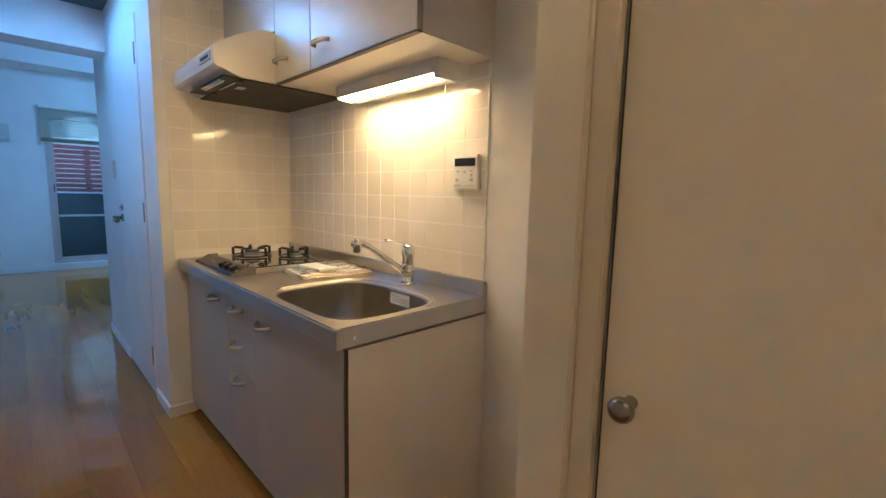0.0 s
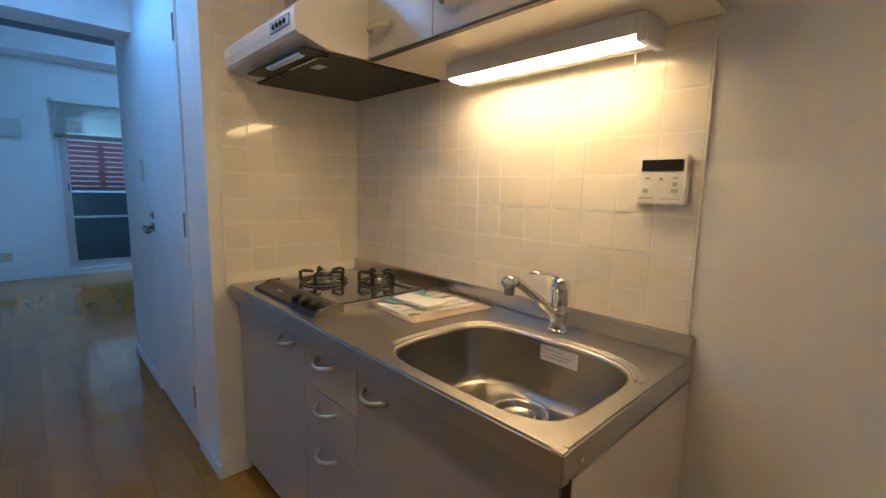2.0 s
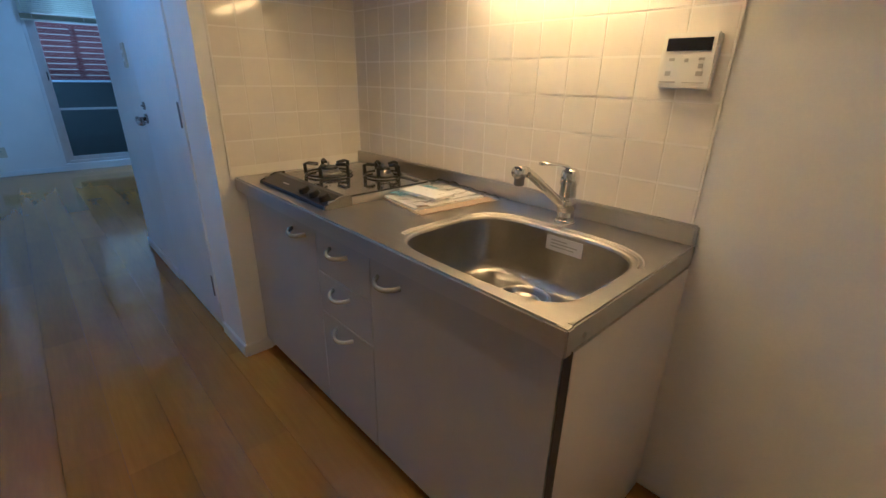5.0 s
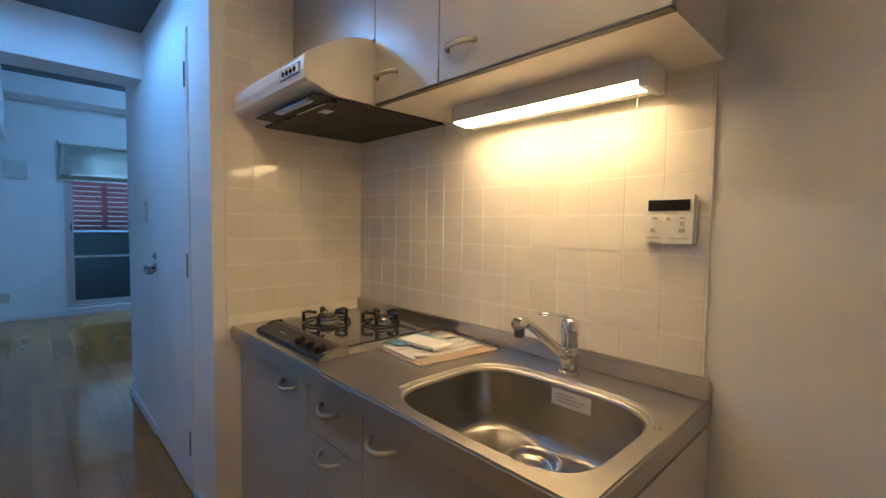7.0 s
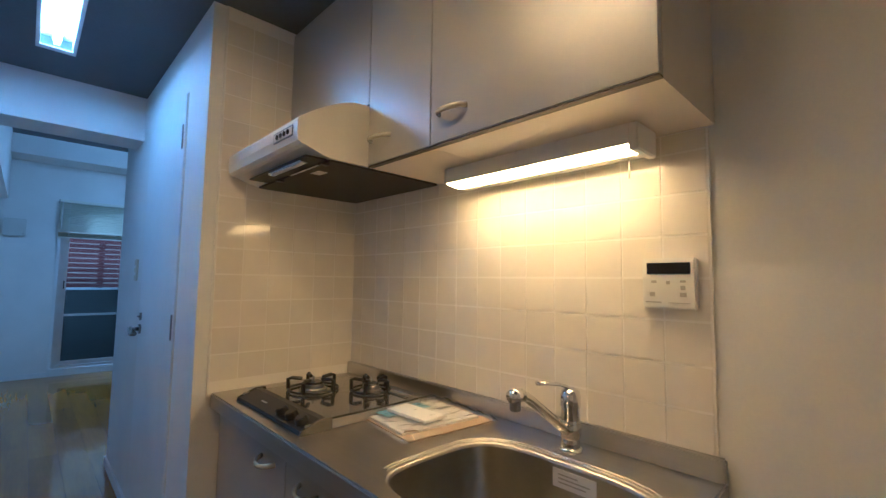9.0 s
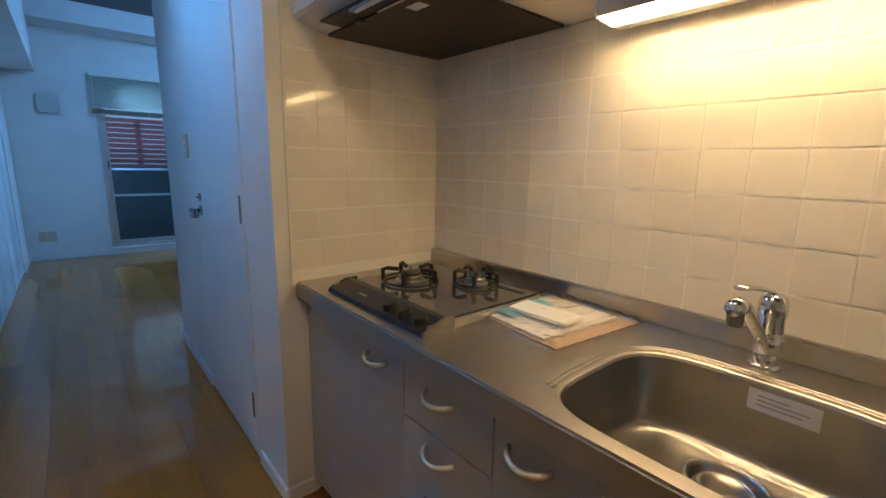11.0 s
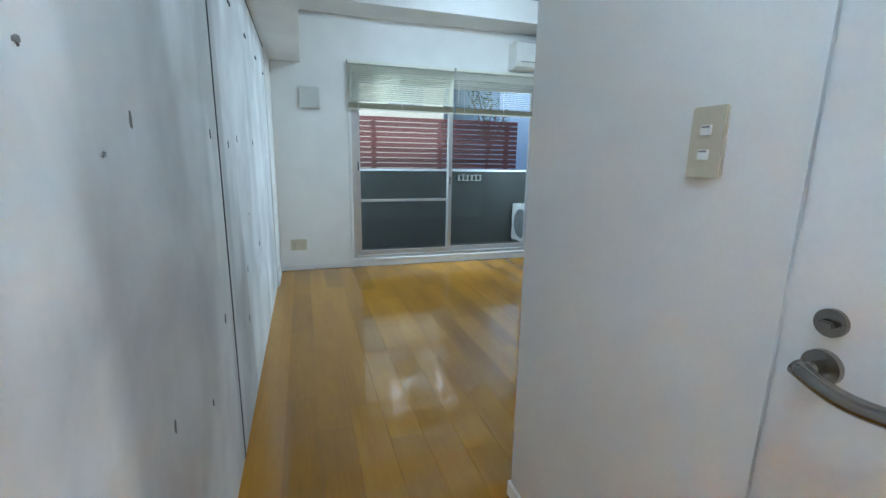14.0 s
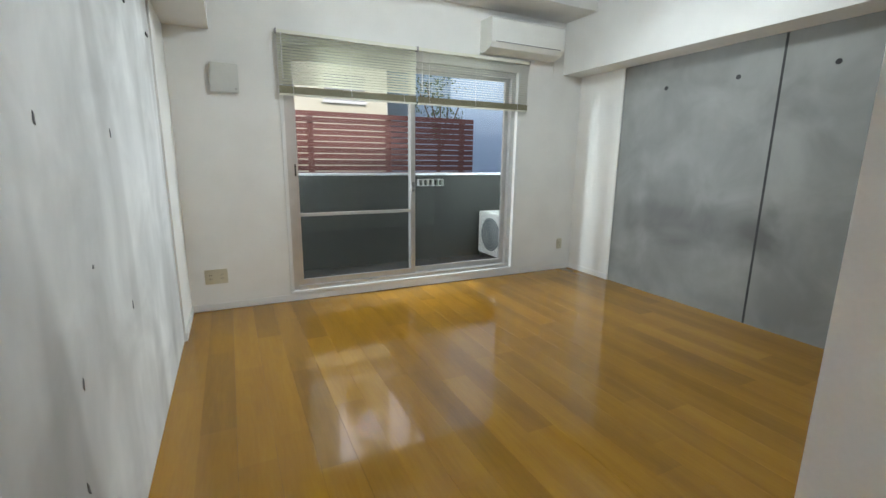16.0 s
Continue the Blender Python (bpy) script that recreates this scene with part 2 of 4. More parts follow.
GLASSTOP = surface("dark_glass_hob", (0.09, 0.088, 0.085), (0.12, 0.118, 0.114), 0.07, 0.35, bump=0, coat=0.6)
PLASTIC = surface("white_plastic", (0.74, 0.74, 0.71), (0.80, 0.80, 0.77), 0.35, bump=0.02)
# white vent plastic, greyed to put its faint shading into the colour
VENT = surface("shade_toned_vent_plastic", (0.56, 0.57, 0.54), (0.62, 0.63, 0.60), 0.4, bump=0.02)
FAN = surface("dark_fan_opening", (0.10, 0.12, 0.13), (0.15, 0.17, 0.18), 0.6, bump=0)
IVORY = surface("aged_ivory_plastic", (0.52, 0.48, 0.36), (0.60, 0.56, 0.43), 0.4, bump=0.02)
SCREEN = surface("dark_display", (0.008, 0.008, 0.01), (0.015, 0.015, 0.018), 0.12, bump=0)
GREYTEXT = surface("grey_print", (0.40, 0.40, 0.38), (0.46, 0.46, 0.44), 0.5, bump=0)
ALU = surface("anodised_aluminium", (0.52, 0.52, 0.52), (0.60, 0.60, 0.60), 0.35, 0.75, size=8, bump=0.02)
SLAT = surface("cream_blind_slat", (0.70, 0.70, 0.60), (0.76, 0.76, 0.66), 0.4, bump=0.02)
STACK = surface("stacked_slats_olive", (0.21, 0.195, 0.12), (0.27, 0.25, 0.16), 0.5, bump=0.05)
PANE = glassy("window_glass", (0.90, 0.92, 0.92), 0.0, 1.3)
FILM = glassy("clear_plastic_film", (0.93, 0.94, 0.95), 0.16, 1.8)
PAPER = surface("white_paper", (0.74, 0.74, 0.74), (0.82, 0.82, 0.82), 0.6, bump=0.03)
CARD = surface("brown_cardboard", (0.44, 0.34, 0.22), (0.52, 0.41, 0.28), 0.7, bump=0.06)
BLUE = surface("light_blue_card", (0.22, 0.50, 0.72), (0.30, 0.58, 0.80), 0.4, bump=0)
PARAPET = surface("dark_grey_parapet", (0.030, 0.034, 0.032), (0.042, 0.046, 0.043), 0.95, size=1.5, fine=14, bump=0)
CAP = surface("pale_coping", (0.62, 0.66, 0.70), (0.70, 0.74, 0.78), 0.5)
BALCFLOOR = surface("dark_balcony_floor", (0.035, 0.037, 0.037), (0.06, 0.06, 0.06), 0.8, size=3, fine=60)
REDWOOD = surface("red_brown_slat", (0.11, 0.036, 0.034), (0.17, 0.058, 0.052), 0.5, size=3, fine=40, stretch=(1, 0.4, 8), piece=0.15)
CREAMWALL = surface("cream_render", (0.62, 0.60, 0.48), (0.70, 0.68, 0.56), 0.8, size=2, fine=40, bump=0.2)
BLUEWALL = surface("pale_blue_render", (0.38, 0.52, 0.68), (0.44, 0.58, 0.74), 0.8, size=2, fine=40, bump=0.2)
GREYWALL = surface("grey_render", (0.30, 0.30, 0.30), (0.38, 0.38, 0.38), 0.8)
GROUND = surface("asphalt", (0.04, 0.04, 0.042), (0.065, 0.065, 0.068), 0.9, size=1, fine=40, bump=0.3)
LEAF = surface("leaf_green", (0.05, 0.09, 0.025), (0.09, 0.14, 0.045), 0.5, bump=0)
BARK = surface("bark", (0.10, 0.075, 0.05), (0.16, 0.12, 0.08), 0.9, bump=0.5)
TUBE = glowing("warm_lamp_lens", (1.0, 0.455, 0.09), WARM)
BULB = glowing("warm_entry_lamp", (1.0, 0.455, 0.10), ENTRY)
WARMTUBE = glowing("warm_tube", (1.0, 0.465, 0.108), OVER)
OPAL = glowing("opal_room_lamp", (0.72, 0.89, 1.0), ROOM)
COOL = glowing("cool_tube", (0.62, 0.84, 1.0), COLD)

# ---- the large structure ----
YL, YD, YK, YR = -0.43, 0.545, 1.206, 3.49     # left wall, door wall, kitchen wall, room's far side wall
XP, XE, XW, XB = -2.366, -4.25, -7.885, 1.55   # kitchen return, end of the door wall, window wall, back wall
ZK, ZR = 2.305, 2.86                            # ceilings of kitchen and room

wall_left = slab("wall_left", XW, XB, YL - 0.15, YL, -0.02, ZR, CONCRETE, "pale streaked shuttered concrete wall with tie holes", "wall")
slab("wall_left_stub", XW, -7.27, YL, YL + 0.012, 0, 2.15, WHITE, "white papered strip of wall beside the window wall", "wall")
slab("wall_back", XB, XB + 0.12, YL - 0.15, YK + 0.12, -0.02, ZR, WHITE, "plain white wall at the end of the passage", "wall")
slab("wall_right", XW, XE, YR, YR + 0.15, -0.02, ZR, CONCRETE_SHADED, "concrete wall toned darker for shade, with stained band and joint", "wall")
slab("wall_right_stub", XW, -7.29, YR - 0.012, YR, 0, 2.14, WHITE, "white papered strip beside the grey concrete", "wall")
wall_kitchen = slab("wall_kitchen", XP, -0.22, YK, YK + 0.12, -0.02, ZK, WHITE, "off-white wall behind the kitchen unit", "wall")
slab("wall_kitchen_plain", -0.879, -0.237, YK - 0.004, YK - 0.0005, 0, ZK, WHITE, "plain off-white wall beside the tiles", "wall")
wall_return = slab("wall_return", -2.52, XP, YD, YK + 0.12, -0.02, ZK, WHITE, "white pier between kitchen and door", "wall")
bm = box(-2.658, -2.52, YD, YD + 0.1, -0.02, ZK)
box(-3.432, -2.658, YD, YD + 0.1, 2.038, ZK, bm)
box(XE, -3.432, YD, YD + 0.1, -0.02, ZK, bm)
tagged(part("wall_door", bm, WHITE), "white wall with a flush door in it", "wall", kind="structure")
slab("wall_behind_door", -3.6, -2.5, YD + 0.11, YD + 0.16, -0.02, ZK, WHITE, "plain white wall behind the door", "wall")
slab("wall_room_near", XE, XE + 0.1, YD + 0.1, YR + 0.15, -0.02, ZR, WHITE, "white wall round the corner of the room", "wall")
slab("wall_over_passage", XE + 0.1, XE + 0.2, YL, YD + 0.1, ZK + 0.06, ZR, WHITE, "white wall over the passage", "wall")
# window wall with its opening
WY0, WY1, WZ0, WZ1 = 0.372, 2.64, 0.085, 2.10
bm = box(XW - 0.16, XW, YL - 0.15, WY0, -0.02, ZR)
box(XW - 0.16, XW, WY1, YR + 0.15, -0.02, ZR, bm)
box(XW - 0.16, XW, WY0, WY1, -0.02, WZ0, bm)
box(XW - 0.16, XW, WY0, WY1, WZ1, ZR, bm)
tagged(part("wall_window", bm, WHITE), "white wall with a wide balcony window", "wall", kind="structure")
# ceilings and beams
LX0, LX1, LY0, LY1 = -3.29, -2.60, 0.062, 0.182
KL0, KL1 = -1.67, -0.98
bm = box(XE, LX0, YL, YK + 0.12, ZK, ZK + 0.06)
box(LX1, KL0, YL, YK + 0.12, ZK, ZK + 0.06, bm)
box(KL1, XB, YL, YK + 0.12, ZK, ZK + 0.06, bm)
for x0, x1 in ((LX0, LX1), (KL0, KL1)):
    box(x0, x1, YL, LY0, ZK, ZK + 0.06, bm)
    box(x0, x1, LY1, YK + 0.12, ZK, ZK + 0.06, bm)
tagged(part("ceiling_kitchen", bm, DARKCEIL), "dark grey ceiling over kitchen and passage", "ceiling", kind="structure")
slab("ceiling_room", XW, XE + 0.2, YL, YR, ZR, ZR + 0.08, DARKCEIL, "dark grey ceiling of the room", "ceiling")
slab("beam_passage", -3.90, -3.655, YL, YD, 2.045, ZK, WHITE, "white beam across the passage", "beam")
slab("beam_left", XW, -3.902, YL, -0.125, 2.155, ZR, WHITE, "white boxed beam along the concrete wall", "beam")
slab("beam_right", XW, XE, 3.22, YR, 2.13, ZR, WHITE, "white boxed beam over the grey concrete", "beam")
slab("beam_window", XW, -7.45, -0.125, 3.22, 2.64, ZR, WHITE, "white boxed beam over the window", "beam")
# closet front beside the kitchen
CF = 0.542
bm = box(-0.239, -0.219, CF, YK, -0.02, ZK)
box(-0.219, -0.133, CF + 0.012, CF + 0.08, -0.02, ZK, bm)
box(-0.133, 0.66, CF + 0.012, CF + 0.08, 2.03, ZK, bm)
box(0.66, XB, CF + 0.012, CF + 0.08, -0.02, ZK, bm)
tagged(part("wall_closet", bm, WHITE), "off-white wall round a closet", "wall", kind="structure")
slab("wall_closet_back", -0.219, XB, YK, YK + 0.12, -0.02, ZK, WHITE, "plain back wall of the closet", "wall")
casing = part("trim", box(-0.242, -0.219, CF - 0.012, CF - 0.0005, 0, ZK), CREAM)
box_bm = box(-0.219, -0.169, CF - 0.016, CF + 0.0115, 0, 2.06)
box(-0.169, -0.140, CF - 0.006, CF + 0.0115, 0, 2.045, box_bm)
tagged(part("door_frame", box_bm, CREAM, bevel=0.002), "cream painted closet door frame", "door frame", kind="structure")
tagged(casing, "cream painted edge trim", "trim", kind="structure")

bm = box(XW, XE, YL, YR, -0.08, -0.012)
box(XE, XB, YL, YK, -0.08, -0.012, bm)
floor = tagged(part("floor", bm, UNDER), "glossy brown oak plank floor", "floor", kind="structure")


def baseboard(x0, x1, y0, y1):
    slab("baseboard", x0, x1, y0, y1, 0, 0.06, PAINT, "low white painted baseboard", "baseboard", bevel=0.003)


baseboard(XW, XW + 0.011, YL + 0.012, YR - 0.012)
baseboard(XW + 0.011, -7.29, YR - 0.023, YR - 0.012)
baseboard(XW + 0.011, -7.27, YL + 0.012, YL + 0.022)
baseboard(XE, -3.445, YD - 0.011, YD)
baseboard(-2.645, XP + 0.011, YD - 0.011, YD)
baseboard(XP, XP + 0.011, YD, 0.66)
baseboard(XE - 0.011, XE, YD - 0.011, 3.4)

# joints and tie holes in the concrete
for x, y, s in ((-4.76, YL, 1), (-5.90, YR, -1)):
    tagged(part("joint", box(x - 0.008, x + 0.008, y, y + 0.002 * s, 0, 2.15), JOINT), "dark upright joint in the concrete", "joint", kind="structure")
tagged(part("joint", box(-7.9, -3.9, YL, YL + 0.003, 2.14, 2.152), JOINT), "dark gap below the beam", "joint", kind="structure")


def tie_hole(x, y, z, s, r=0.013):
    if s > 0:
        bm = box(-r * 2.2, r * 2.2, 0, 0.004, -r * 0.35, r * 0.35)
        for k in (-1, 1):
            rod((k * r * 1.9, 0, 0), (k * r * 1.9, 0.005, 0), r * 0.85, bm, seg=10)
    else:
        bm = rod((0, 0, 0), (0, 0.003 * s, 0), r, seg=14)
    ob = part("tie_hole", bm, JOINT)
    ob.matrix_basis = pose(x, y, z)
    tagged(ob, "dark plugged tie hole in the concrete", "tie hole", "tie holes")


def chip(x, y, z, w, h, lean):
    """A small dark nick in the concrete, longer than wide."""
    bm = bmesh.new()
    n = 9
    pts = [(w * math.cos(k * math.tau / n) * (1 + 0.5 * math.sin(3.1 * k + x)), 0, h * math.sin(k * math.tau / n) * (1 + 0.4 * math.sin(2.3 * k + z))) for k in range(n)]
    a = [bm.verts.new(p) for p in pts]
    c = [bm.verts.new((p[0] * 0.8, 0.0025, p[2] * 0.8)) for p in pts]
    for k in range(n):
        bm.faces.new((a[k], a[(k + 1) % n], c[(k + 1) % n], c[k]))
    bm.faces.new(c)
    ob = part("concrete_chip", bm, NICK)
    ob.matrix_basis = pose(x, y, z, 0, lean, 0)
    tagged(ob, "small dark nick in the pale concrete", "chip", "nicks in the concrete")


for x in (-4.62, -5.31, -5.9, -6.5, -7.13):
    tie_hole(x, YL, 1.905, 1, 0.012)
rng = random.Random(3)
for z in (0.67, 1.30):
    for x in (-3.93, -4.60, -5.25, -5.9):
        chip(x + rng.uniform(-0.03, 0.03), YL, z + rng.uniform(-0.02, 0.02), 0.0036, 0.015, rng.uniform(-14, 14))
for x, z, w, h in ((-3.35, 1.22, 0.007, 0.016), (-3.6, 1.36, 0.006, 0.006), (-3.78, 1.24, 0.006, 0.004), (-3.5, 0.62, 0.03, 0.006), (-3.4, 0.74, 0.008, 0.018), (-4.3, 0.52, 0.004, 0.012), (-4.2, 1.62, 0.004, 0.01), (-5.5, 0.93, 0.005, 0.006), (-2.9, 1.5, 0.012, 0.014), (-2.4, 0.8, 0.01, 0.02), (-4.98, 1.28, 0.004, 0.015), (-5.2, 0.45, 0.004, 0.02)):
    chip(x, YL, z, w, h, rng.uniform(-20, 20))
for x in (-6.82, -6.20, -5.58, -4.97):
    tie_hole(x, YR, 1.88, -1, 0.018)

# ---- doors ----
door = empty("door_1", -2.665, YD + 0.012, 0, "closed flush white door with lever handle", "door", kind="structure")
leaf = part("leaf", box(-0.755, 0, -0.018, 0.02, 0.012, 2.03), PAINT, door, bevel=0.002)
part("lining", box(-0.767, -0.757, -0.004, 0.09, 0, 2.036), PAINT, door)
part("lining", box(0.001, 0.0068, -0.0135, 0.09, 0, 2.036), CREAM, door, "thin cream strip on the hinge side")
for z in (0.235, 1.03, 1.845):
    h = part("hinge", box(-0.046, -0.030, -0.0205, -0.018, z - 0.052, z + 0.052), HINGE, door, "flat dull steel hinge plate")
    part("hinge_knuckle", rod((-0.028, -0.020, z - 0.052), (-0.028, -0.020, z + 0.052), 0.004, seg=10), HINGE, h)
lever = part("lever_handle", rod((-0.694, -0.018, 0.967), (-0.694, -0.028, 0.967), 0.025, seg=24), NICKEL, door, "curved satin nickel lever handle")
part("neck", rod((-0.694, -0.026, 0.967), (-0.694, -0.062, 0.967), 0.010), NICKEL, lever, smooth=True)
part("grip", sweep([(-0.704 + 0.118 * s, -0.06 - 0.006 * math.sin(3 * s), 0.969 - 0.012 * math.sin(s * 3.0) - 0.012 * s * s) for s in np.linspace(0, 1, 12)], 0.0125, seg=12), NICKEL, lever, smooth=True)
turn = part("thumb_turn", rod((-0.694, -0.018, 1.032), (-0.694, -0.026, 1.032), 0.020, seg=24), NICKEL, door, "round nickel lock rosette")
part("lock_knob", box(-0.704, -0.684, -0.036, -0.026, 1.028, 1.036), NICKEL, turn, bevel=0.002)

door2 = empty("door_2", -0.137, CF, 0, "closed cream closet door with small round knob", "door", kind="structure")
part("leaf", box(0.0045, 0.79, 0.002, 0.011, 0.012, 2.02), CREAM, door2, bevel=0.002)
# thin dark strip painted as the shade in the gap beside the leaf
part("shadow_gap", box(0.000, 0.004, 0.0085, 0.0115, 0.01, 2.02), EDGE, door2)
kb = part("door_knob", rod((0.038, 0.002, 0.930), (0.038, -0.014, 0.930), 0.008), NICKEL, door2, "small round nickel knob")
bm = bmesh.new()
bmesh.ops.create_uvsphere(bm, u_segments=24, v_segments=14, radius=0.0148, matrix=Matrix.Translation((0.038, -0.026, 0.930)) @ Matrix.Diagonal((1, 0.8, 1, 1)))
part("ball", bm, NICKEL, kb, smooth=True)

# ---- window ----
window = empty("window_1", XW, 0, 0, "wide aluminium sliding balcony window", "window", kind="structure")
bm = box(-0.155, -0.03, WY0, WY0 + 0.045, WZ0, WZ1)
box(-0.155, -0.03, WY1 - 0.045, WY1, WZ0, WZ1, bm)
box(-0.155, -0.03, WY0 + 0.045, WY1 - 0.045, WZ1 - 0.05, WZ1, bm)
part("window_frame", bm, ALU, window)
part("track", box(-0.155, -0.01, WY0 + 0.045, WY1 - 0.045, WZ0, WZ0 + 0.035), ALU, window)
part("window_sill", box(-0.03, 0.022, WY0 - 0.03, WY1 + 0.03, WZ0 - 0.022, WZ0 + 0.004), PAINT, window, "white painted wooden sill", bevel=0.003)
for y0, y1 in ((WY0 - 0.03, WY0 - 0.001), (WY1 + 0.001, WY1 + 0.03)):
    part("side_trim", box(-0.02, 0.014, y0, y1, WZ0 + 0.005, WZ1), PAINT, window)


def sash(y0, y1, x, rail):
    bm = box(x - 0.028, x, y0, y0 + 0.045, WZ0 + 0.03, WZ1 - 0.04)
    box(x - 0.028, x, y1 - 0.045, y1, WZ0 + 0.03, WZ1 - 0.04, bm)
    box(x - 0.028, x, y0 + 0.045, y1 - 0.045, WZ0 + 0.03, WZ0 + 0.085, bm)
    box(x - 0.028, x, y0 + 0.045, y1 - 0.045, WZ1 - 0.085, WZ1 - 0.04, bm)
    s = part("sash", bm, ALU, window)
    if rail:
        part("middle_rail", box(x - 0.026, x - 0.002, y0 + 0.045, y1 - 0.045, 0.735, 0.762), ALU, s)
        part("pull", box(x, x + 0.003, y0 + 0.016, y0 + 0.028, 1.08, 1.18), JOINT, s, "dark recessed finger pull")
        part("latch_base", box(x, x + 0.012, y1 - 0.036, y1 - 0.010, 0.93, 1.02), HINGE, s, "steel crescent latch", bevel=0.002)
        part("latch_lever", sweep([(x + 0.015, y1 - 0.022, 0.955), (x + 0.022, y1 - 0.045, 0.985), (x + 0.022, y1 - 0.05, 0.93), (x + 0.022, y1 - 0.05, 0.87)], 0.006), ALU, s)
    p = part("pane", box(x - 0.017, x - 0.011, y0 + 0.04, y1 - 0.04, WZ0 + 0.08, WZ1 - 0.08), PANE, s)
    p.visible_shadow = False


sash(WY0 + 0.045, 1.535, -0.045, True)
sash(1.49, WY1 - 0.045, -0.085, False)


def blind(y0, y1, name_label, tilt):
    b = empty("venetian_blind", XW + 0.045, (y0 + y1) / 2, 2.205, name_label, "blind", "window blinds")
    w = (y1 - y0) / 2
    part("headrail", box(-0.016, 0.016, -w, w, -0.028, 0), SLAT, b, bevel=0.002)
    n = 17
    me = None
    for i in range(n):
        z = -0.045 - i * 0.0215
        if me is None:
            bm = bmesh.new()
            rows = []
            for k in range(5):
                u = -0.0125 + 0.00625 * k
                rows.append([bm.verts.new((u * 0.93, s * (w - 0.006), 0.0022 * (1 - (u / 0.0125) ** 2) - u * tilt)) for s in (-1, 1)])
            for a, c in zip(rows, rows[1:]):
                bm.faces.new((a[0], a[1], c[1], c[0]))
            bmesh.ops.solidify(bm, geom=bm.faces[:], thickness=0.0006)
            o = part("slat", bm, SLAT, b)
            me = o.data
        else:
            o = new("slat", me)
            o.parent = b
        o.location = (0, 0, z)
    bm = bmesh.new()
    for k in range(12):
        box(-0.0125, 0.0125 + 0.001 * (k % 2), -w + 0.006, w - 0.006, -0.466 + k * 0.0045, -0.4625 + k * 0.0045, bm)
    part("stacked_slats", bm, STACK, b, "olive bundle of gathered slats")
    part("bottom_rail", box(-0.0125, 0.0125, -w + 0.004, w - 0.004, -0.482, -0.468), SLAT, b, bevel=0.002)
    for k in (-0.82, -0.02, 0.78):
        part("ladder_cord", sweep([(0.0155, k * w, -0.02), (0.0155, k * w, -0.40), (0.016, k * w + 0.006, -0.455), (0.0155, k * w, -0.49)], 0.0016, seg=5), PAPER, b)
    part("tilt_wand", rod((0.022, -w + 0.035, -0.02), (0.022, -w + 0.035, -0.36), 0.0045, seg=8), PAPER, b)
    for s in (-1, 1):
        part("end_bracket", box(-0.025, 0.019, s * w - 0.004, s * w + 0.004, -0.03, 0.004), HINGE, b)


blind(0.335, 1.512, "cream venetian blind gathered into an olive bundle", 0.8)
blind(1.522, 2.735, "cream venetian blind over the balcony side", 0.25)


# ---- fittings on the walls ----
ac = empty("air_conditioner", XW, 2.60, 2.240, "white wall-mounted air conditioner above the window", "air conditioner")
prof = [(0.0, 0.0), (0.10, -0.01), (0.19, 0.02), (0.215, 0.06), (0.222, 0.16), (0.215, 0.262), (0.19, 0.282), (0.0, 0.282)]
bm = extrude_profile([(p[0], p[1]) for p in prof], -0.40, 0.40)
bm.transform(Matrix(((0, 1, 0, 0), (1, 0, 0, 0), (0, 0, 1, 0), (0, 0, 0, 1))))
part("housing", bm, PLASTIC, ac, bevel=0.008)
part("air_flap", box(0.10, 0.198, -0.37, 0.37, -0.008, 0.006), PLASTIC, ac, bevel=0.002).rotation_euler = (0, radians(-12), 0)
part("outlet_slot", box(0.222, 0.2245, -0.36, 0.36, 0.063, 0.068), JOINT, ac)
part("top_grille", box(0.02, 0.18, -0.37, 0.37, 0.283, 0.286), JOINT, ac)
ac.scale = (1, 1.04, 1)
part("power_cord", sweep([(0.01, 0.40, 0.12), (0.008, 0.44, 0.10), (0.008, 0.46, -0.02), (0.008, 0.46, -0.12)], 0.007), PLASTIC, ac)


def outlet(x, y, z, w, h, face, label):
    o = empty("wall_outlet", x, y, z, label, "outlet")
    if face == "x":
        part("plate", box(0, 0.008, -w / 2, w / 2, -h / 2, h / 2), IVORY, o, bevel=0.002)
        for k in range(2 if w > 0.1 else 1):
            yy = (-w / 4 + k * w / 2) if w > 0.1 else 0
            part("socket", box(0.008, 0.010, yy - 0.018, yy + 0.018, -0.035, 0.035), IVORY, o)
            for zz in (-0.016, 0.014):
                bm = box(0.010, 0.0108, yy - 0.008, yy - 0.005, zz - 0.006, zz + 0.006)
                box(0.010, 0.0108, yy + 0.005, yy + 0.008, zz - 0.006, zz + 0.006, bm)
                part("slot", bm, JOINT, o)
    return o


outlet(XW, -0.225, 0.283, 0.165, 0.118, "x", "ivory double outlet low on the white wall")
outlet(XW, 3.31, 0.30, 0.07, 0.115, "x", "small ivory outlet low on the white wall")
vent = empty("wall_vent", XW, -0.048, 1.818, "square white plastic vent cover on the wall", "vent")
part("cover", box(0.014, 0.045, -0.098, 0.098, -0.105, 0.105), VENT, vent, bevel=0.006)
part("back_plate", box(0, 0.014, -0.085, 0.085, -0.09, 0.09), PLASTIC, vent)
part("pull_tab", box(0.045, 0.048, 0.07, 0.085, -0.085, -0.07), GREYTEXT, vent)

sw = empty("light_switch", -3.60, YD, 1.278, "ivory double light switch beside the door", "switch")
part("plate", box(-0.036, 0.036, -0.009, 0, -0.062, 0.062), IVORY, sw, bevel=0.003)
for z in (0.021, -0.021):
    s = part("rocker", box(-0.011, 0.011, -0.013, -0.009, z - 0.009, z + 0.009), PLASTIC, sw, bevel=0.001)
    part("indicator", box(-0.008, 0.008, -0.0136, -0.013, z + 0.004, z + 0.007), HINGE, s)

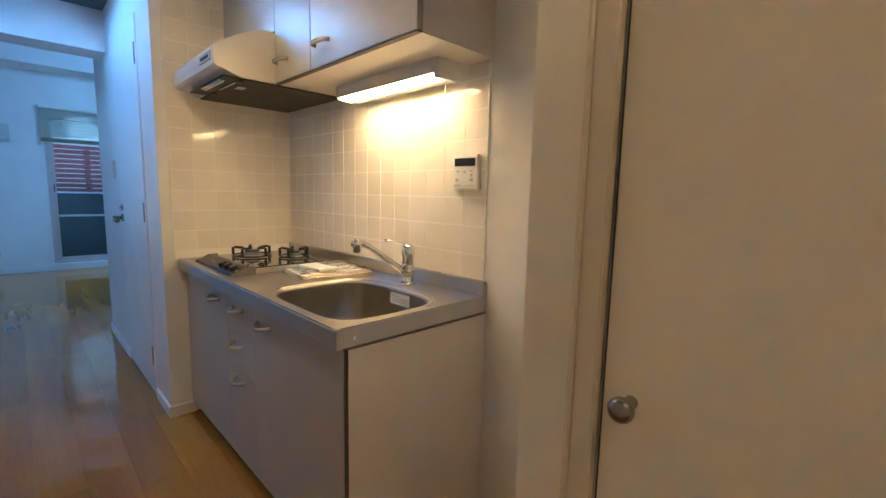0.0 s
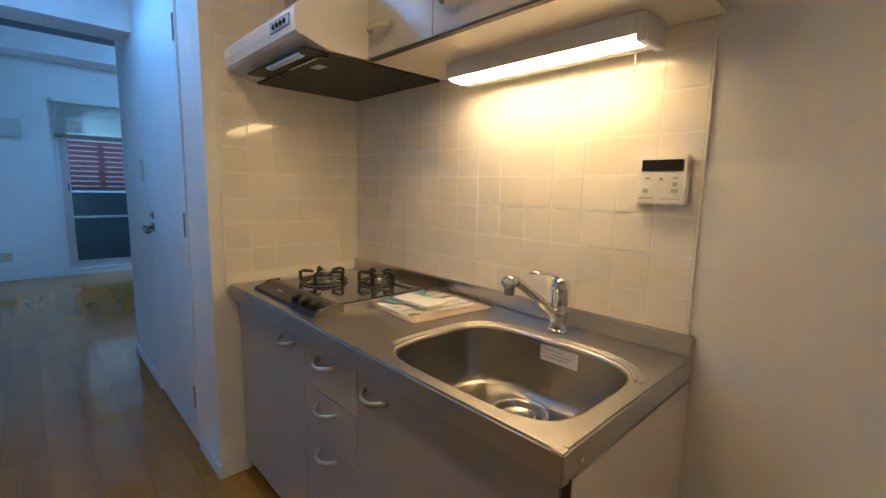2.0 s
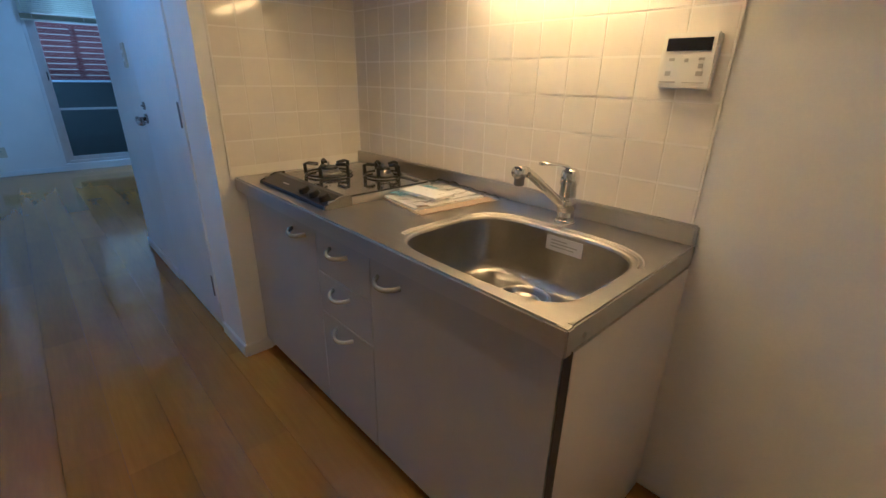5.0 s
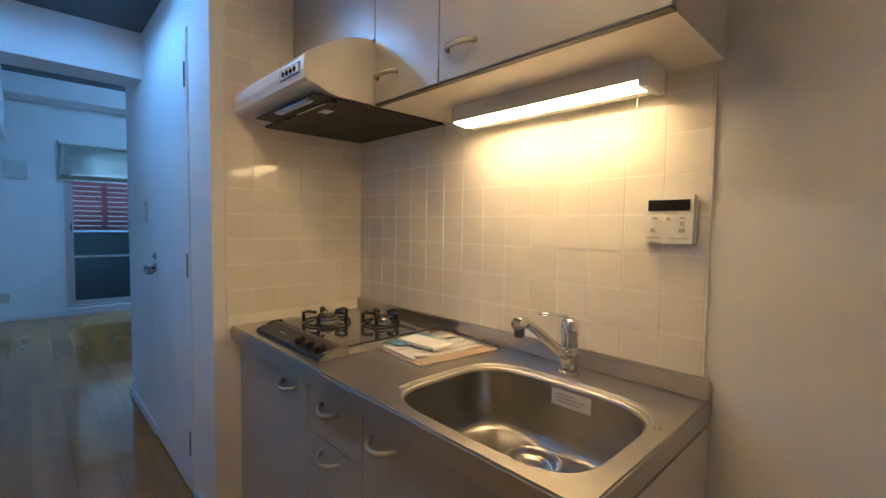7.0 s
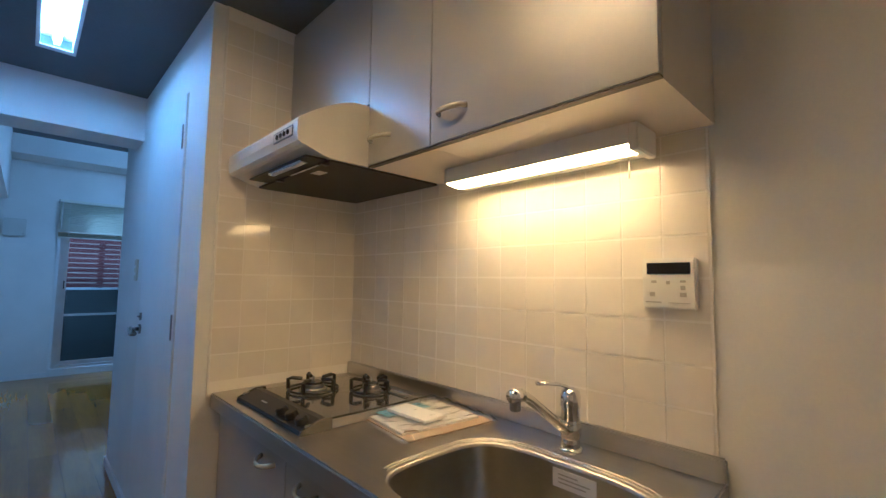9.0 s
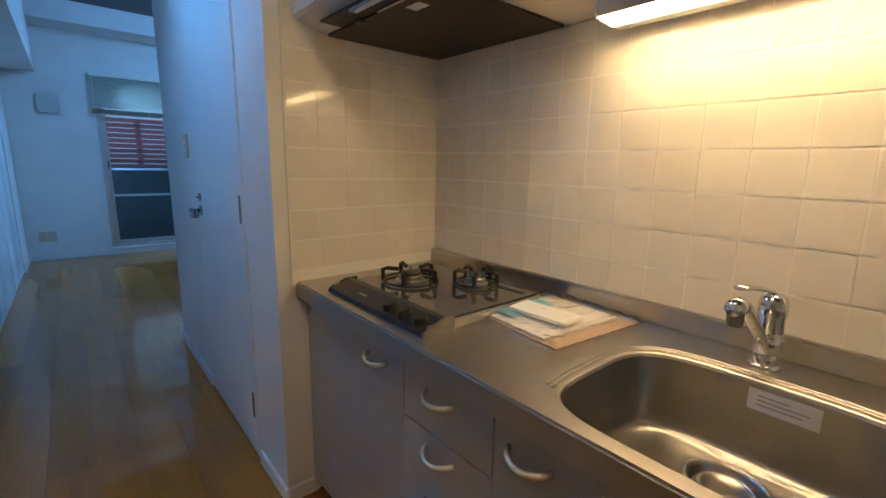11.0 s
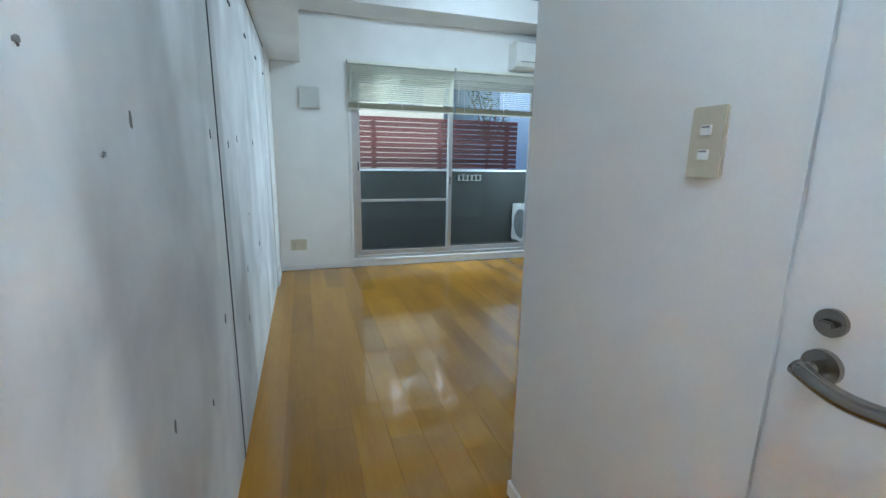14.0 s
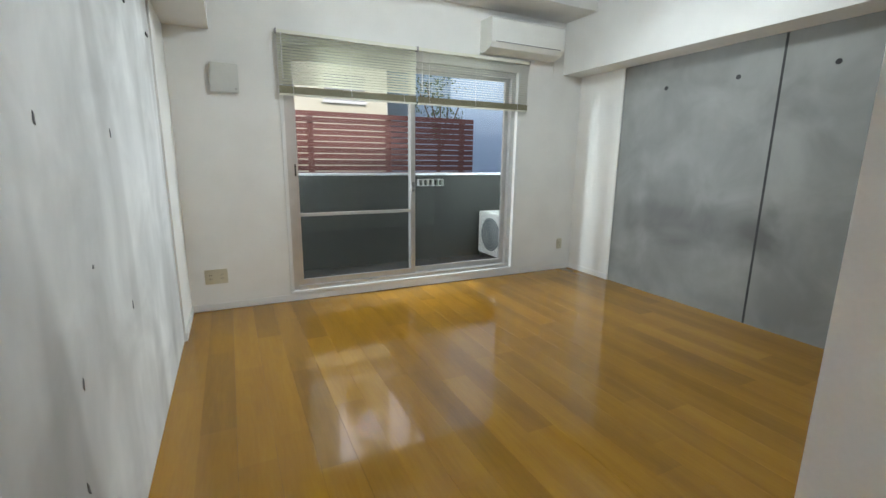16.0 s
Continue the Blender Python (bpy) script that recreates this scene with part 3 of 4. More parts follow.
def recessed_light(x0, x1, material, label):
    """A tube in a white trough let into the ceiling."""
    lt = empty("recessed_light", (x0 + x1) / 2, (LY0 + LY1) / 2, ZK, label, "ceiling light")
    wl, ww = (x1 - x0) / 2, (LY1 - LY0) / 2
    bm = box(-wl + 0.001, wl - 0.001, -ww + 0.001, ww - 0.001, 0.055, 0.06)
    box(-wl + 0.001, wl - 0.001, -ww + 0.001, -ww + 0.004, 0, 0.055, bm)
    box(-wl + 0.001, wl - 0.001, ww - 0.004, ww - 0.001, 0, 0.055, bm)
    part("reflector", bm, PLASTIC, lt)
    bm = box(-wl - 0.012, wl + 0.012, -ww - 0.012, -ww + 0.001, -0.006, -0.0005)
    box(-wl - 0.012, wl + 0.012, ww - 0.001, ww + 0.012, -0.006, -0.0005, bm)
    box(-wl - 0.012, -wl + 0.03, -ww + 0.001, ww - 0.001, -0.006, -0.0005, bm)
    box(wl - 0.03, wl + 0.012, -ww + 0.001, ww - 0.001, -0.006, -0.0005, bm)
    part("trim_frame", bm, PAINT, lt)
    part("tube", rod((-wl + 0.06, 0, 0.022), (wl - 0.06, 0, 0.022), 0.015, seg=20), material, lt, "glowing fluorescent tube", smooth=True)
    for s in (-1, 1):
        part("lamp_holder", box(s * (wl - 0.035) - 0.022, s * (wl - 0.035) + 0.022, -0.012, 0.012, 0.0, 0.05), PLASTIC, lt)


recessed_light(LX0, LX1, COOL, "lit cool fluorescent light recessed in the ceiling")
recessed_light(KL0, KL1, WARMTUBE, "lit warm fluorescent light recessed above the kitchen")
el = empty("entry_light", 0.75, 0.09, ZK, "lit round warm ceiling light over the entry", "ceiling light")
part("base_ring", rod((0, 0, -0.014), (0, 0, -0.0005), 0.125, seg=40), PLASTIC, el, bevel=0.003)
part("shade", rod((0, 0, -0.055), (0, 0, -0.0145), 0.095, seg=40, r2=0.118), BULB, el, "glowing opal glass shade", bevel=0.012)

rl = empty("room_light", -6.07, 1.53, ZR, "lit round white ceiling light of the room", "ceiling light")
part("base_plate", rod((0, 0, -0.06), (0, 0, -0.0005), 0.10, seg=40), PLASTIC, rl, bevel=0.004)
part("shade", rod((0, 0, -0.20), (0, 0, -0.0605), 0.19, seg=48, r2=0.23), OPAL, rl, "glowing opal acrylic shade", bevel=0.03)

# ---- kitchen: base units ----
KX0, KX1, KY = -2.362, -0.862, 0.642           # run of the unit and its front
CT = 0.815                                     # height of the worktop


def bow_handle(x, z, y, parent, w=0.098, sag=0.007):
    """A bowed bar on two feet, hanging slightly."""
    pts = [(x - w / 2 + w * s, y - 0.034 * math.sin(math.pi * s) ** 0.55, z - sag * math.sin(math.pi * s)) for s in np.linspace(0, 1, 15)]
    part("handle", sweep(pts, 0.0056, seg=10, flat=1.35), HANDLE, parent, "bowed satin metal handle", smooth=True)


def base_unit(x0, x1, label, fronts, handle_at, inner=0.74):
    u = empty("base_cabinet", (x0 + x1) / 2, KY, 0, label, "cabinet", "kitchen base cabinets")
    c = (x0 + x1) / 2
    part("body", box(x0 - c + 0.0005, x1 - c - 0.0005, 0.02, YK - KY - 0.002, 0.06, inner), CARCASS, u)
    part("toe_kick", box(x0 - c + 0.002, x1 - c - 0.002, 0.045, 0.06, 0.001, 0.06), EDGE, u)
    for i, (z0, z1) in enumerate(fronts):
        f = part("drawer_front" if len(fronts) > 1 else "door", box(x0 - c + 0.0015, x1 - c - 0.0015, 0, 0.018, z0 + 0.0015, z1 - 0.0015), FRONT, u, "smooth grey laminate front", bevel=0.0012)
        bow_handle(handle_at[i][0] - c, handle_at[i][1], 0.0, f)
    return u


base_unit(KX0, -1.787, "grey-fronted base cabinet below the gas hob", [(0.062, 0.748)], [(-1.905, 0.702)])
base_unit(-1.787, -1.485, "grey base cabinet with three drawers", [(0.597, 0.748), (0.449, 0.597), (0.062, 0.449)], [(-1.648, 0.70), (-1.648, 0.558), (-1.645, 0.414)])
unit = base_unit(-1.485, KX1 - 0.018, "grey-fronted base cabinet below the sink", [(0.062, 0.748)], [(-1.397, 0.694)], 0.60)
c = (-1.485 + KX1 - 0.018) / 2
part("end_panel", box(KX1 - 0.017 - c, KX1 - c, 0.004, YK - KY - 0.006, 0.001, 0.752), CARCASS, unit, "cream laminate end panel")
part("edge_strip", box(KX1 - 0.0165 - c, KX1 - 0.001 - c, 0.0005, 0.0035, 0.001, 0.752), EDGE, unit, "dark strip along the panel edge")

# ---- worktop with pressed basin ----
top = empty("worktop", -1.61, 0.9, CT, "brushed stainless steel worktop with pressed sink", "worktop")


def oval(cx, cy, a, b, p, n=72):
    """A rounded rectangle; the back is rounder than the front."""
    pts = []
    for k in range(n):
        t = math.tau * (k + 0.5) / n
        ct, st = math.cos(t), math.sin(t)
        q = p if st < 0 else p * 0.8
        pts.append((cx + a * math.copysign(abs(ct) ** (2 / q), ct), cy + b * math.copysign(abs(st) ** (2 / q), st)))
    return pts


SX, SY, SA, SB = -1.148, 0.838, 0.250, 0.198
OX, OY = -1.61, 0.9
ring0 = oval(SX, SY, SA, SB, 4.6)
rx0, rx1, ry0, ry1 = KX0 + 0.002, KX1, 0.612, YK - 0.008
outer = []
for x, y in ring0:
    dx, dy = x - SX, y - SY
    k = min((rx1 - SX) / dx if dx > 1e-6 else 1e9, (rx0 - SX) / dx if dx < -1e-6 else 1e9, (ry1 - SY) / dy if dy > 1e-6 else 1e9, (ry0 - SY) / dy if dy < -1e-6 else 1e9)
    outer.append([SX + dx * k, SY + dy * k])
for cx, cy in ((rx0, ry0), (rx0, ry1), (rx1, ry0), (rx1, ry1)):
    i = min(range(len(outer)), key=lambda j: (outer[j][0] - cx) ** 2 + (outer[j][1] - cy) ** 2)
    outer[i] = [cx, cy]
bm = bmesh.new()
levels = [(outer, 0.0), (ring0, 0.0), (oval(SX, SY, SA - 0.004, SB - 0.004, 4.6), -0.002), (oval(SX, SY, SA - 0.007, SB - 0.007, 4.6), -0.008)]
rings = [[bm.verts.new((x - OX, y - OY, z)) for x, y in pts] for pts, z in levels]
for a, b in zip(rings, rings[1:]):
    for k in range(len(a)):
        bm.faces.new((a[k], a[(k + 1) % len(a)], b[(k + 1) % len(b)], b[k]))
part("top_sheet", bm, STEEL, top)
bm = bmesh.new()
levels = [(SA - 0.007, SB - 0.007, -0.008), (SA - 0.010, SB - 0.009, -0.06), (SA - 0.014, SB - 0.012, -0.130), (SA - 0.018, SB - 0.015, -0.150), (SA - 0.026, SB - 0.021, -0.162), (SA - 0.036, SB - 0.029, -0.167), (0.10, 0.10, -0.1735)]
DX, DY = -1.172, 0.928
rings = []
for i, (a, b, z) in enumerate(levels):
    last = i == len(levels) - 1
    pts = oval(DX, DY, 0.074, 0.074, 2.0) if last else oval(SX, SY, a, b, 4.6)
    if last:
        pts = [(DX + 0.074 * math.cos(math.tau * (k + 0.5) / 72), DY + 0.074 * math.sin(math.tau * (k + 0.5) / 72)) for k in range(72)]
    rings.append([bm.verts.new((x - OX, y - OY, z)) for x, y in pts])
for a, b in zip(rings, rings[1:]):
    for k in range(len(a)):
        bm.faces.new((a[k], a[(k + 1) % len(a)], b[(k + 1) % len(b)], b[k]))
basin = part("basin", bm, SINK, top, "satin steel sink basin", smooth=True)


def lathe(profile, x, y, seg=40):
    bm = bmesh.new()
    rows = [[bm.verts.new((x + r * math.cos(k * math.tau / seg), y + r * math.sin(k * math.tau / seg), z)) for k in range(seg)] for r, z in profile]
    for a, b in zip(rows, rows[1:]):
        for k in range(seg):
            bm.faces.new((a[k], a[(k + 1) % seg], b[(k + 1) % seg], b[k]))
    return bm


part("drain_flange", lathe([(0.075, -0.1738), (0.068, -0.170), (0.062, -0.171), (0.058, -0.178), (0.055, -0.190), (0.052, -0.192), (0.0, -0.192)], DX - OX, DY - OY), STEEL, basin, smooth=True)
dk = part("drain_cap", lathe([(0.050, -0.191), (0.048, -0.184), (0.039, -0.179), (0.036, -0.183), (0.012, -0.184), (0.0, -0.184)], DX - OX, DY - OY), STEEL, basin, "round steel drain cap", smooth=True)
part("sticker", box(-0.055, 0.055, -0.0006, 0.0006, -0.021, 0.021), PAPER, basin, "white paper sticker inside the basin").location = (-1.125 - OX, SY + SB - 0.0105 - OY, -0.036)
bm = bmesh.new()
for k, wd in enumerate((0.05, 0.08, 0.07)):
    box(-0.04, -0.04 + wd, -0.0012, -0.0008, 0.008 - 0.009 * k, 0.011 - 0.009 * k, bm)
part("print", bm, GREYTEXT, basin).location = (-1.125 - OX, SY + SB - 0.0105 - OY, -0.036)
for g, zz in ((0.014, 0.0), (0.027, 0.0)):
    pts = [(x - OX, y - OY, zz) for x, y in oval(SX, SY, SA + g * 0.8, SB + g, 4.4, 96) if y > SY - SB * 0.72 and (x < SX or y > SY + SB * 0.5)]
    pts.sort(key=lambda p: math.atan2(p[1] + OY - SY + 0.4, p[0] + OX - SX))
    part("pressed_bead", sweep(pts, 0.0035, seg=8, flat=0.7), STEEL, top, smooth=True)
part("front_edge", box(KX0 + 0.002 - OX, KX1 - OX, 0.605 - OY, 0.622 - OY, -0.054, 0.001), STEEL, top, "rounded steel front edge", bevel=0.005)
part("side_edge", box(KX1 - 0.012 - OX, KX1 + 0.004 - OX, 0.622 - OY, YK - 0.010 - OY, -0.054, 0.001), STEEL, top, bevel=0.004)
part("corner_piece", box(KX1 - 0.022 - OX, KX1 + 0.006 - OX, 0.6035 - OY, 0.627 - OY, -0.056, 0.0005), STEEL, top, bevel=0.003)
part("rivet", rod((KX1 + 0.006 - OX, 0.66 - OY, -0.03), (KX1 + 0.0075 - OX, 0.66 - OY, -0.03), 0.006, seg=12), CHROME, top)
part("upstand", box(KX0 + 0.002 - OX, KX1 + 0.003 - OX, YK - 0.026 - OY, YK - 0.0065 - OY, 0.0, 0.052), STEEL, top, bevel=0.004)

# ---- mixer tap ----
tap = empty("mixer_tap", -1.181, 1.110, CT, "chrome single-lever kitchen tap with long spout", "tap")
part("base_ring", lathe([(0.0, 0.0), (0.029, 0.0), (0.029, 0.007), (0.026, 0.011), (0.0, 0.011)], 0, 0), CHROME, tap, smooth=True)
part("body", lathe([(0.0235, 0.009), (0.0235, 0.030), (0.0225, 0.032), (0.0225, 0.034), (0.0240, 0.036), (0.0240, 0.074), (0.0225, 0.077), (0.0235, 0.080), (0.0225, 0.108), (0.0255, 0.112), (0.0255, 0.138), (0.022, 0.150), (0.012, 0.156), (0.0, 0.157)], 0, 0), CHROME, tap, smooth=True)
sp = part("spout", sweep([(0.0, -0.016, 0.050), (0.0, -0.040, 0.066), (0.0, -0.100, 0.106), (0.0, -0.165, 0.149), (-0.001, -0.185, 0.162), (-0.001, -0.205, 0.171), (-0.002, -0.232, 0.174)], 0.0115, seg=14), CHROME, tap, smooth=True)
part("spout_head", rod((-0.002, -0.205, 0.171), (-0.002, -0.243, 0.174), 0.0145, seg=18), CHROME, sp, smooth=True)
part("aerator", rod((-0.002, -0.229, 0.172), (-0.002, -0.229, 0.141), 0.0125, seg=18), HINGE, sp, "dark grey aerator", bevel=0.002)
part("collar", lathe([(0.0245, 0.040), (0.0265, 0.042), (0.0265, 0.068), (0.0245, 0.070)], 0, 0), CHROME, tap, smooth=True)
part("lever", sweep([(0.0, 0.006, 0.146), (-0.006, -0.008, 0.159), (-0.018, -0.032, 0.167), (-0.031, -0.062, 0.171), (-0.041, -0.086, 0.172)], 0.011, seg=12, flat=0.45), CHROME, tap, smooth=True)

# ---- gas hob ----
hob = empty("gas_hob", -1.955, 0.86, CT, "built-in two-burner gas hob with dark top", "hob")
part("glass_top", box(-0.225, 0.225, -0.135, 0.215, 0.002, 0.030), GLASSTOP, hob, bevel=0.004)
bm = extrude_profile([(-0.215, 0.001), (-0.1355, 0.001), (-0.1355, 0.034), (-0.155, 0.034), (-0.212, 0.012)], -0.228, 0.228)
pan = part("control_panel", bm, BLACK, hob, "sloping black control panel", bevel=0.003)
hob.scale = (1.02, 1, 1)
for x0, x1, mat in ((0.2285, 0.236, NICKEL), (-0.236, -0.2285, BLACK)):
    part("panel_end", extrude_profile([(-0.217, 0.0008), (-0.120, 0.0008), (-0.120, 0.0355), (-0.157, 0.0355), (-0.214, 0.013)], x0, x1), mat, hob, "rounded end of the control panel", bevel=0.003)
part("steel_side", box(0.2255, 0.232, -0.20, 0.215, 0.001, 0.026), STEEL, hob, bevel=0.002)
part("steel_side", box(-0.232, -0.2255, -0.20, 0.215, 0.001, 0.026), STEEL, hob, bevel=0.002)
for x in (0.06, 0.125, 0.188):
    a, d = Vector((x, -0.186, 0.021)), Vector((0, -0.36, 0.93)).normalized()
    kn = part("control_knob", rod(a, a + d * 0.020, 0.020, seg=20, r2=0.017), BLACK, pan, bevel=0.002)
part("panel_print", box(-0.10, -0.06, -0.1895, -0.1815, 0.0225, 0.0235), GREYTEXT, pan).rotation_euler = (0, 0, 0)
part("vent_slot", box(0.10, 0.20, 0.17, 0.185, 0.0305, 0.032), BLACK, hob)


def burner(x, y, r):
    b = part("burner", lathe([(0.0, 0.030), (r * 0.62, 0.030), (r * 0.62, 0.036), (r * 0.48, 0.040), (r * 0.48, 0.050), (r * 0.42, 0.055), (0.0, 0.056)], x, y, 28), STEEL, hob, "steel ring with dark burner cap", smooth=False)
    part("burner_cap", lathe([(0.0, 0.060), (r * 0.40, 0.060), (r * 0.44, 0.056), (r * 0.44, 0.0505)], x, y, 24), BLACK, b)
    part("spark_pin", rod((x, y, 0.058), (x, y, 0.078), 0.004, seg=8), STEEL, b)
    bm = sweep([(x + r * 1.12 * math.cos(t), y + r * 1.12 * math.sin(t), 0.036) for t in np.linspace(0, math.tau, 28, endpoint=False)], 0.004, seg=6, closed=True)
    for k in range(5):
        t = math.tau * (k + 0.3) / 5
        c, s = math.cos(t), math.sin(t)
        sweep([(x + r * 1.12 * c, y + r * 1.12 * s, 0.034), (x + r * 1.14 * c, y + r * 1.14 * s, 0.070), (x + r * 0.95 * c, y + r * 0.95 * s, 0.074), (x + r * 0.5 * c, y + r * 0.5 * s, 0.070)], 0.0065, bm, seg=6)
    part("grate", bm, BLACK, b, "black enamelled pan support")


burner(-0.098, -0.004, 0.076)
burner(0.045, 0.142, 0.060)

# ---- manuals in a plastic bag ----
bag = empty("manual_bag", -1.622, 1.000, CT, "clear plastic bag of paper manuals on the worktop", "bag", turn=-6)
part("cardboard", box(-0.125, 0.148, -0.150, 0.155, 0.001, 0.004), CARD, bag)
part("booklet", box(-0.12, 0.105, -0.142, 0.135, 0.0042, 0.011), PAPER, bag, bevel=0.001)
part("leaflet", box(-0.085, 0.085, -0.075, 0.01, 0.0188, 0.028), PAPER, bag, bevel=0.001).rotation_euler = (0, 0, 0.15)
part("blue_card", box(-0.125, -0.035, -0.11, 0.06, 0.0175, 0.0185), BLUE, bag, "light blue card").rotation_euler = (0, 0, 0.1)
bm = bmesh.new()
for k in range(3):
    box(-0.02, 0.04 + 0.01 * k, 0.015 + 0.014 * k, 0.021 + 0.014 * k, 0.0112, 0.0117, bm)
part("print", bm, GREYTEXT, bag)
bm = bmesh.new()
grid = [[bm.verts.new((-0.15 + 0.31 * i / 22, -0.168 + 0.335 * j / 18, (0.004 if i in (0, 22) or j in (0, 18) else 0.021 + 0.011 * noise.noise((i * 0.55, j * 0.5, 3.1)) + 0.007 * noise.noise((i * 1.3, j * 1.2, 7))))) for j in range(19)] for i in range(23)]
for i in range(22):
    for j in range(18):
        bm.faces.new((grid[i][j], grid[i + 1][j], grid[i + 1][j + 1], grid[i][j + 1]))
film_ob = part("plastic_film", bm, FILM, bag, "crumpled clear film", smooth=True)
film_ob.visible_shadow = False

# ---- wall units ----
UZ, UY = 1.603, 0.866


def wall_unit(x0, x1, z0, label, handle=None):
    u = empty("wall_cabinet", (x0 + x1) / 2, UY, z0, label, "cabinet", "kitchen wall cabinets")
    w = (x1 - x0) / 2
    part("body", box(-w + 0.0005, w - 0.0005, 0.02, YK - UY - 0.008, 0.0, ZK - z0 - 0.003), CARCASS, u, "cream laminate body")
    part("bottom_edge", box(-w + 0.0005, w - 0.0005, 0.001, 0.0195, 0.0, 0.004), EDGE, u)
    d = part("door", box(-w + 0.0015, w - 0.0015, 0, 0.0185, 0.0055, ZK - z0 - 0.012), FRONT, u, "smooth grey laminate door", bevel=0.0012)
    if handle is not None:
        bow_handle(handle - (x0 + x1) / 2, 0.082, 0.0, d, 0.100, 0.006)


wall_unit(KX0, -1.765, 1.812, "grey wall cabinet above the range hood")
wall_unit(-1.765, -1.462, UZ, "narrow grey wall cabinet beside the hood", -1.695)
wall_unit(-1.462, KX1, UZ, "wide grey wall cabinet above the sink", -1.375)

# ---- range hood ----
HX0, HX1 = KX0 + 0.004, -1.768
hood = empty("range_hood", HX0, 0, 0, "shallow white enamel range hood with dark filter", "range hood")
prof = [(0.640, 1.632), (0.629, 1.640), (0.625, 1.668), (0.627, 1.700), (0.634, 1.712), (0.678, 1.742)]
prof += [(0.678 + 0.172 * s, 1.742 + 0.066 * math.sin(s * math.pi / 2)) for s in np.linspace(0.15, 1, 8)]
prof += [(YK - 0.01, 1.808), (YK - 0.01, 1.606), (0.735, 1.606), (0.70, 1.614), (0.655, 1.630)]
part("shell", extrude_profile(prof, 0, HX1 - HX0), HOOD, hood, bevel=0.003)
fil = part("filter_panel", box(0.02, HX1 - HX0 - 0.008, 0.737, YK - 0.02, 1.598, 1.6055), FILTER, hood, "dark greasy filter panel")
# flat sheet whose dark colour stands in for the shade of a recess
part("recess_shade", box(0.12, HX1 - HX0 - 0.02, 0.664, 0.734, 1.6025, 1.6075), FILTER, hood, "dark flat panel painted as the shade of a recess before the filter")
lp = part("hood_lamp", box(0.28, 0.53, 0.668, 0.690, 1.594, 1.602), CHROME, hood, "shiny lamp trough", bevel=0.002)
part("bulb", rod((0.30, 0.679, 1.5965), (0.52, 0.679, 1.5965), 0.008, seg=12), PLASTIC, lp, smooth=True)
part("filter_bar", box(0.33, 0.53, 0.722, 0.730, 1.594, 1.602), CHROME, hood, "bright metal strip")
part("warning_label", box(0.40, 0.455, 0.765, 0.80, 1.5973, 1.5979), PAPER, fil, "small pale label")
for x in (0.22, 0.545):
    part("clip", box(x, x + 0.02, 0.718, 0.745, 1.590, 1.597), BLACK, fil)
cp = part("control_plate", box(-0.068, 0.068, -0.017, 0.017, 0, 0.0025), HINGE, hood, "dark plate with four buttons", bevel=0.001)
cp.matrix_basis = Matrix.Translation((0.495, 0.626, 1.674)) @ pose(0, 0, 0, 90, 0, 0)
part("plate_face", box(-0.062, 0.062, -0.012, 0.012, 0.0025, 0.0032), HOOD, cp)
for k in range(4):
    part("button", rod((-0.039 + 0.026 * k, 0, 0.003), (-0.039 + 0.026 * k, 0, 0.006), 0.008, seg=14), SCREEN, cp)

# ---- lamp below the wall units ----
ul = empty("under_cabinet_lamp", -1.288, 1.112, UZ, "lit slim white lamp below the wall cabinet", "lamp")
bm = box(-0.300, 0.290, -0.058, 0.046, -0.048, -0.0005)
box(-0.300, 0.290, 0.0125, 0.046, -0.057, -0.048, bm)
part("housing", bm, PLASTIC, ul)
part("end_cap", box(0.2905, 0.312, -0.060, 0.048, -0.064, -0.0005), PLASTIC, ul, bevel=0.003)
part("end_cap", box(-0.312, -0.3005, -0.060, 0.048, -0.049, -0.0005), PLASTIC, ul, bevel=0.003)
part("lens", extrude_profile([(-0.056, -0.0485), (-0.054, -0.0515), (-0.046, -0.054), (0.004, -0.058), (0.012, -0.055), (0.012, -0.0485)], -0.300, 0.290), TUBE, ul, "glowing warm lens")
part("pull_cord", rod((0.25, 0.038, -0.058), (0.25, 0.038, -0.105), 0.0025, seg=6), HINGE, ul)

# ---- water heater control ----
rc = empty("heater_control", -0.964, YK - 0.0062, 1.24, "white wall-mounted water heater control panel", "control panel")
part("case", box(-0.060, 0.060, -0.020, 0, -0.060, 0.060), PLASTIC, rc, bevel=0.004)
part("display", box(-0.048, 0.048, -0.0212, -0.020, 0.022, 0.049), SCREEN, rc, "dark blank display")
for x, z, w, h in ((-0.032, 0.004, 0.012, 0.006), (0.0, 0.002, 0.008, 0.008), (0.032, 0.005, 0.012, 0.005), (0.032, -0.010, 0.010, 0.010), (-0.036, -0.026, 0.012, 0.010), (0.032, -0.026, 0.014, 0.010)):
    part("button", box(x - w / 2, x + w / 2, -0.0212, -0.020, z - h / 2, z + h / 2), GREYTEXT, rc)
part("print", box(-0.052, -0.016, -0.0208, -0.020, -0.046, -0.043), GREYTEXT, rc)
part("print", box(0.0, 0.046, -0.0208, -0.020, -0.046, -0.0445), GREYTEXT, rc)

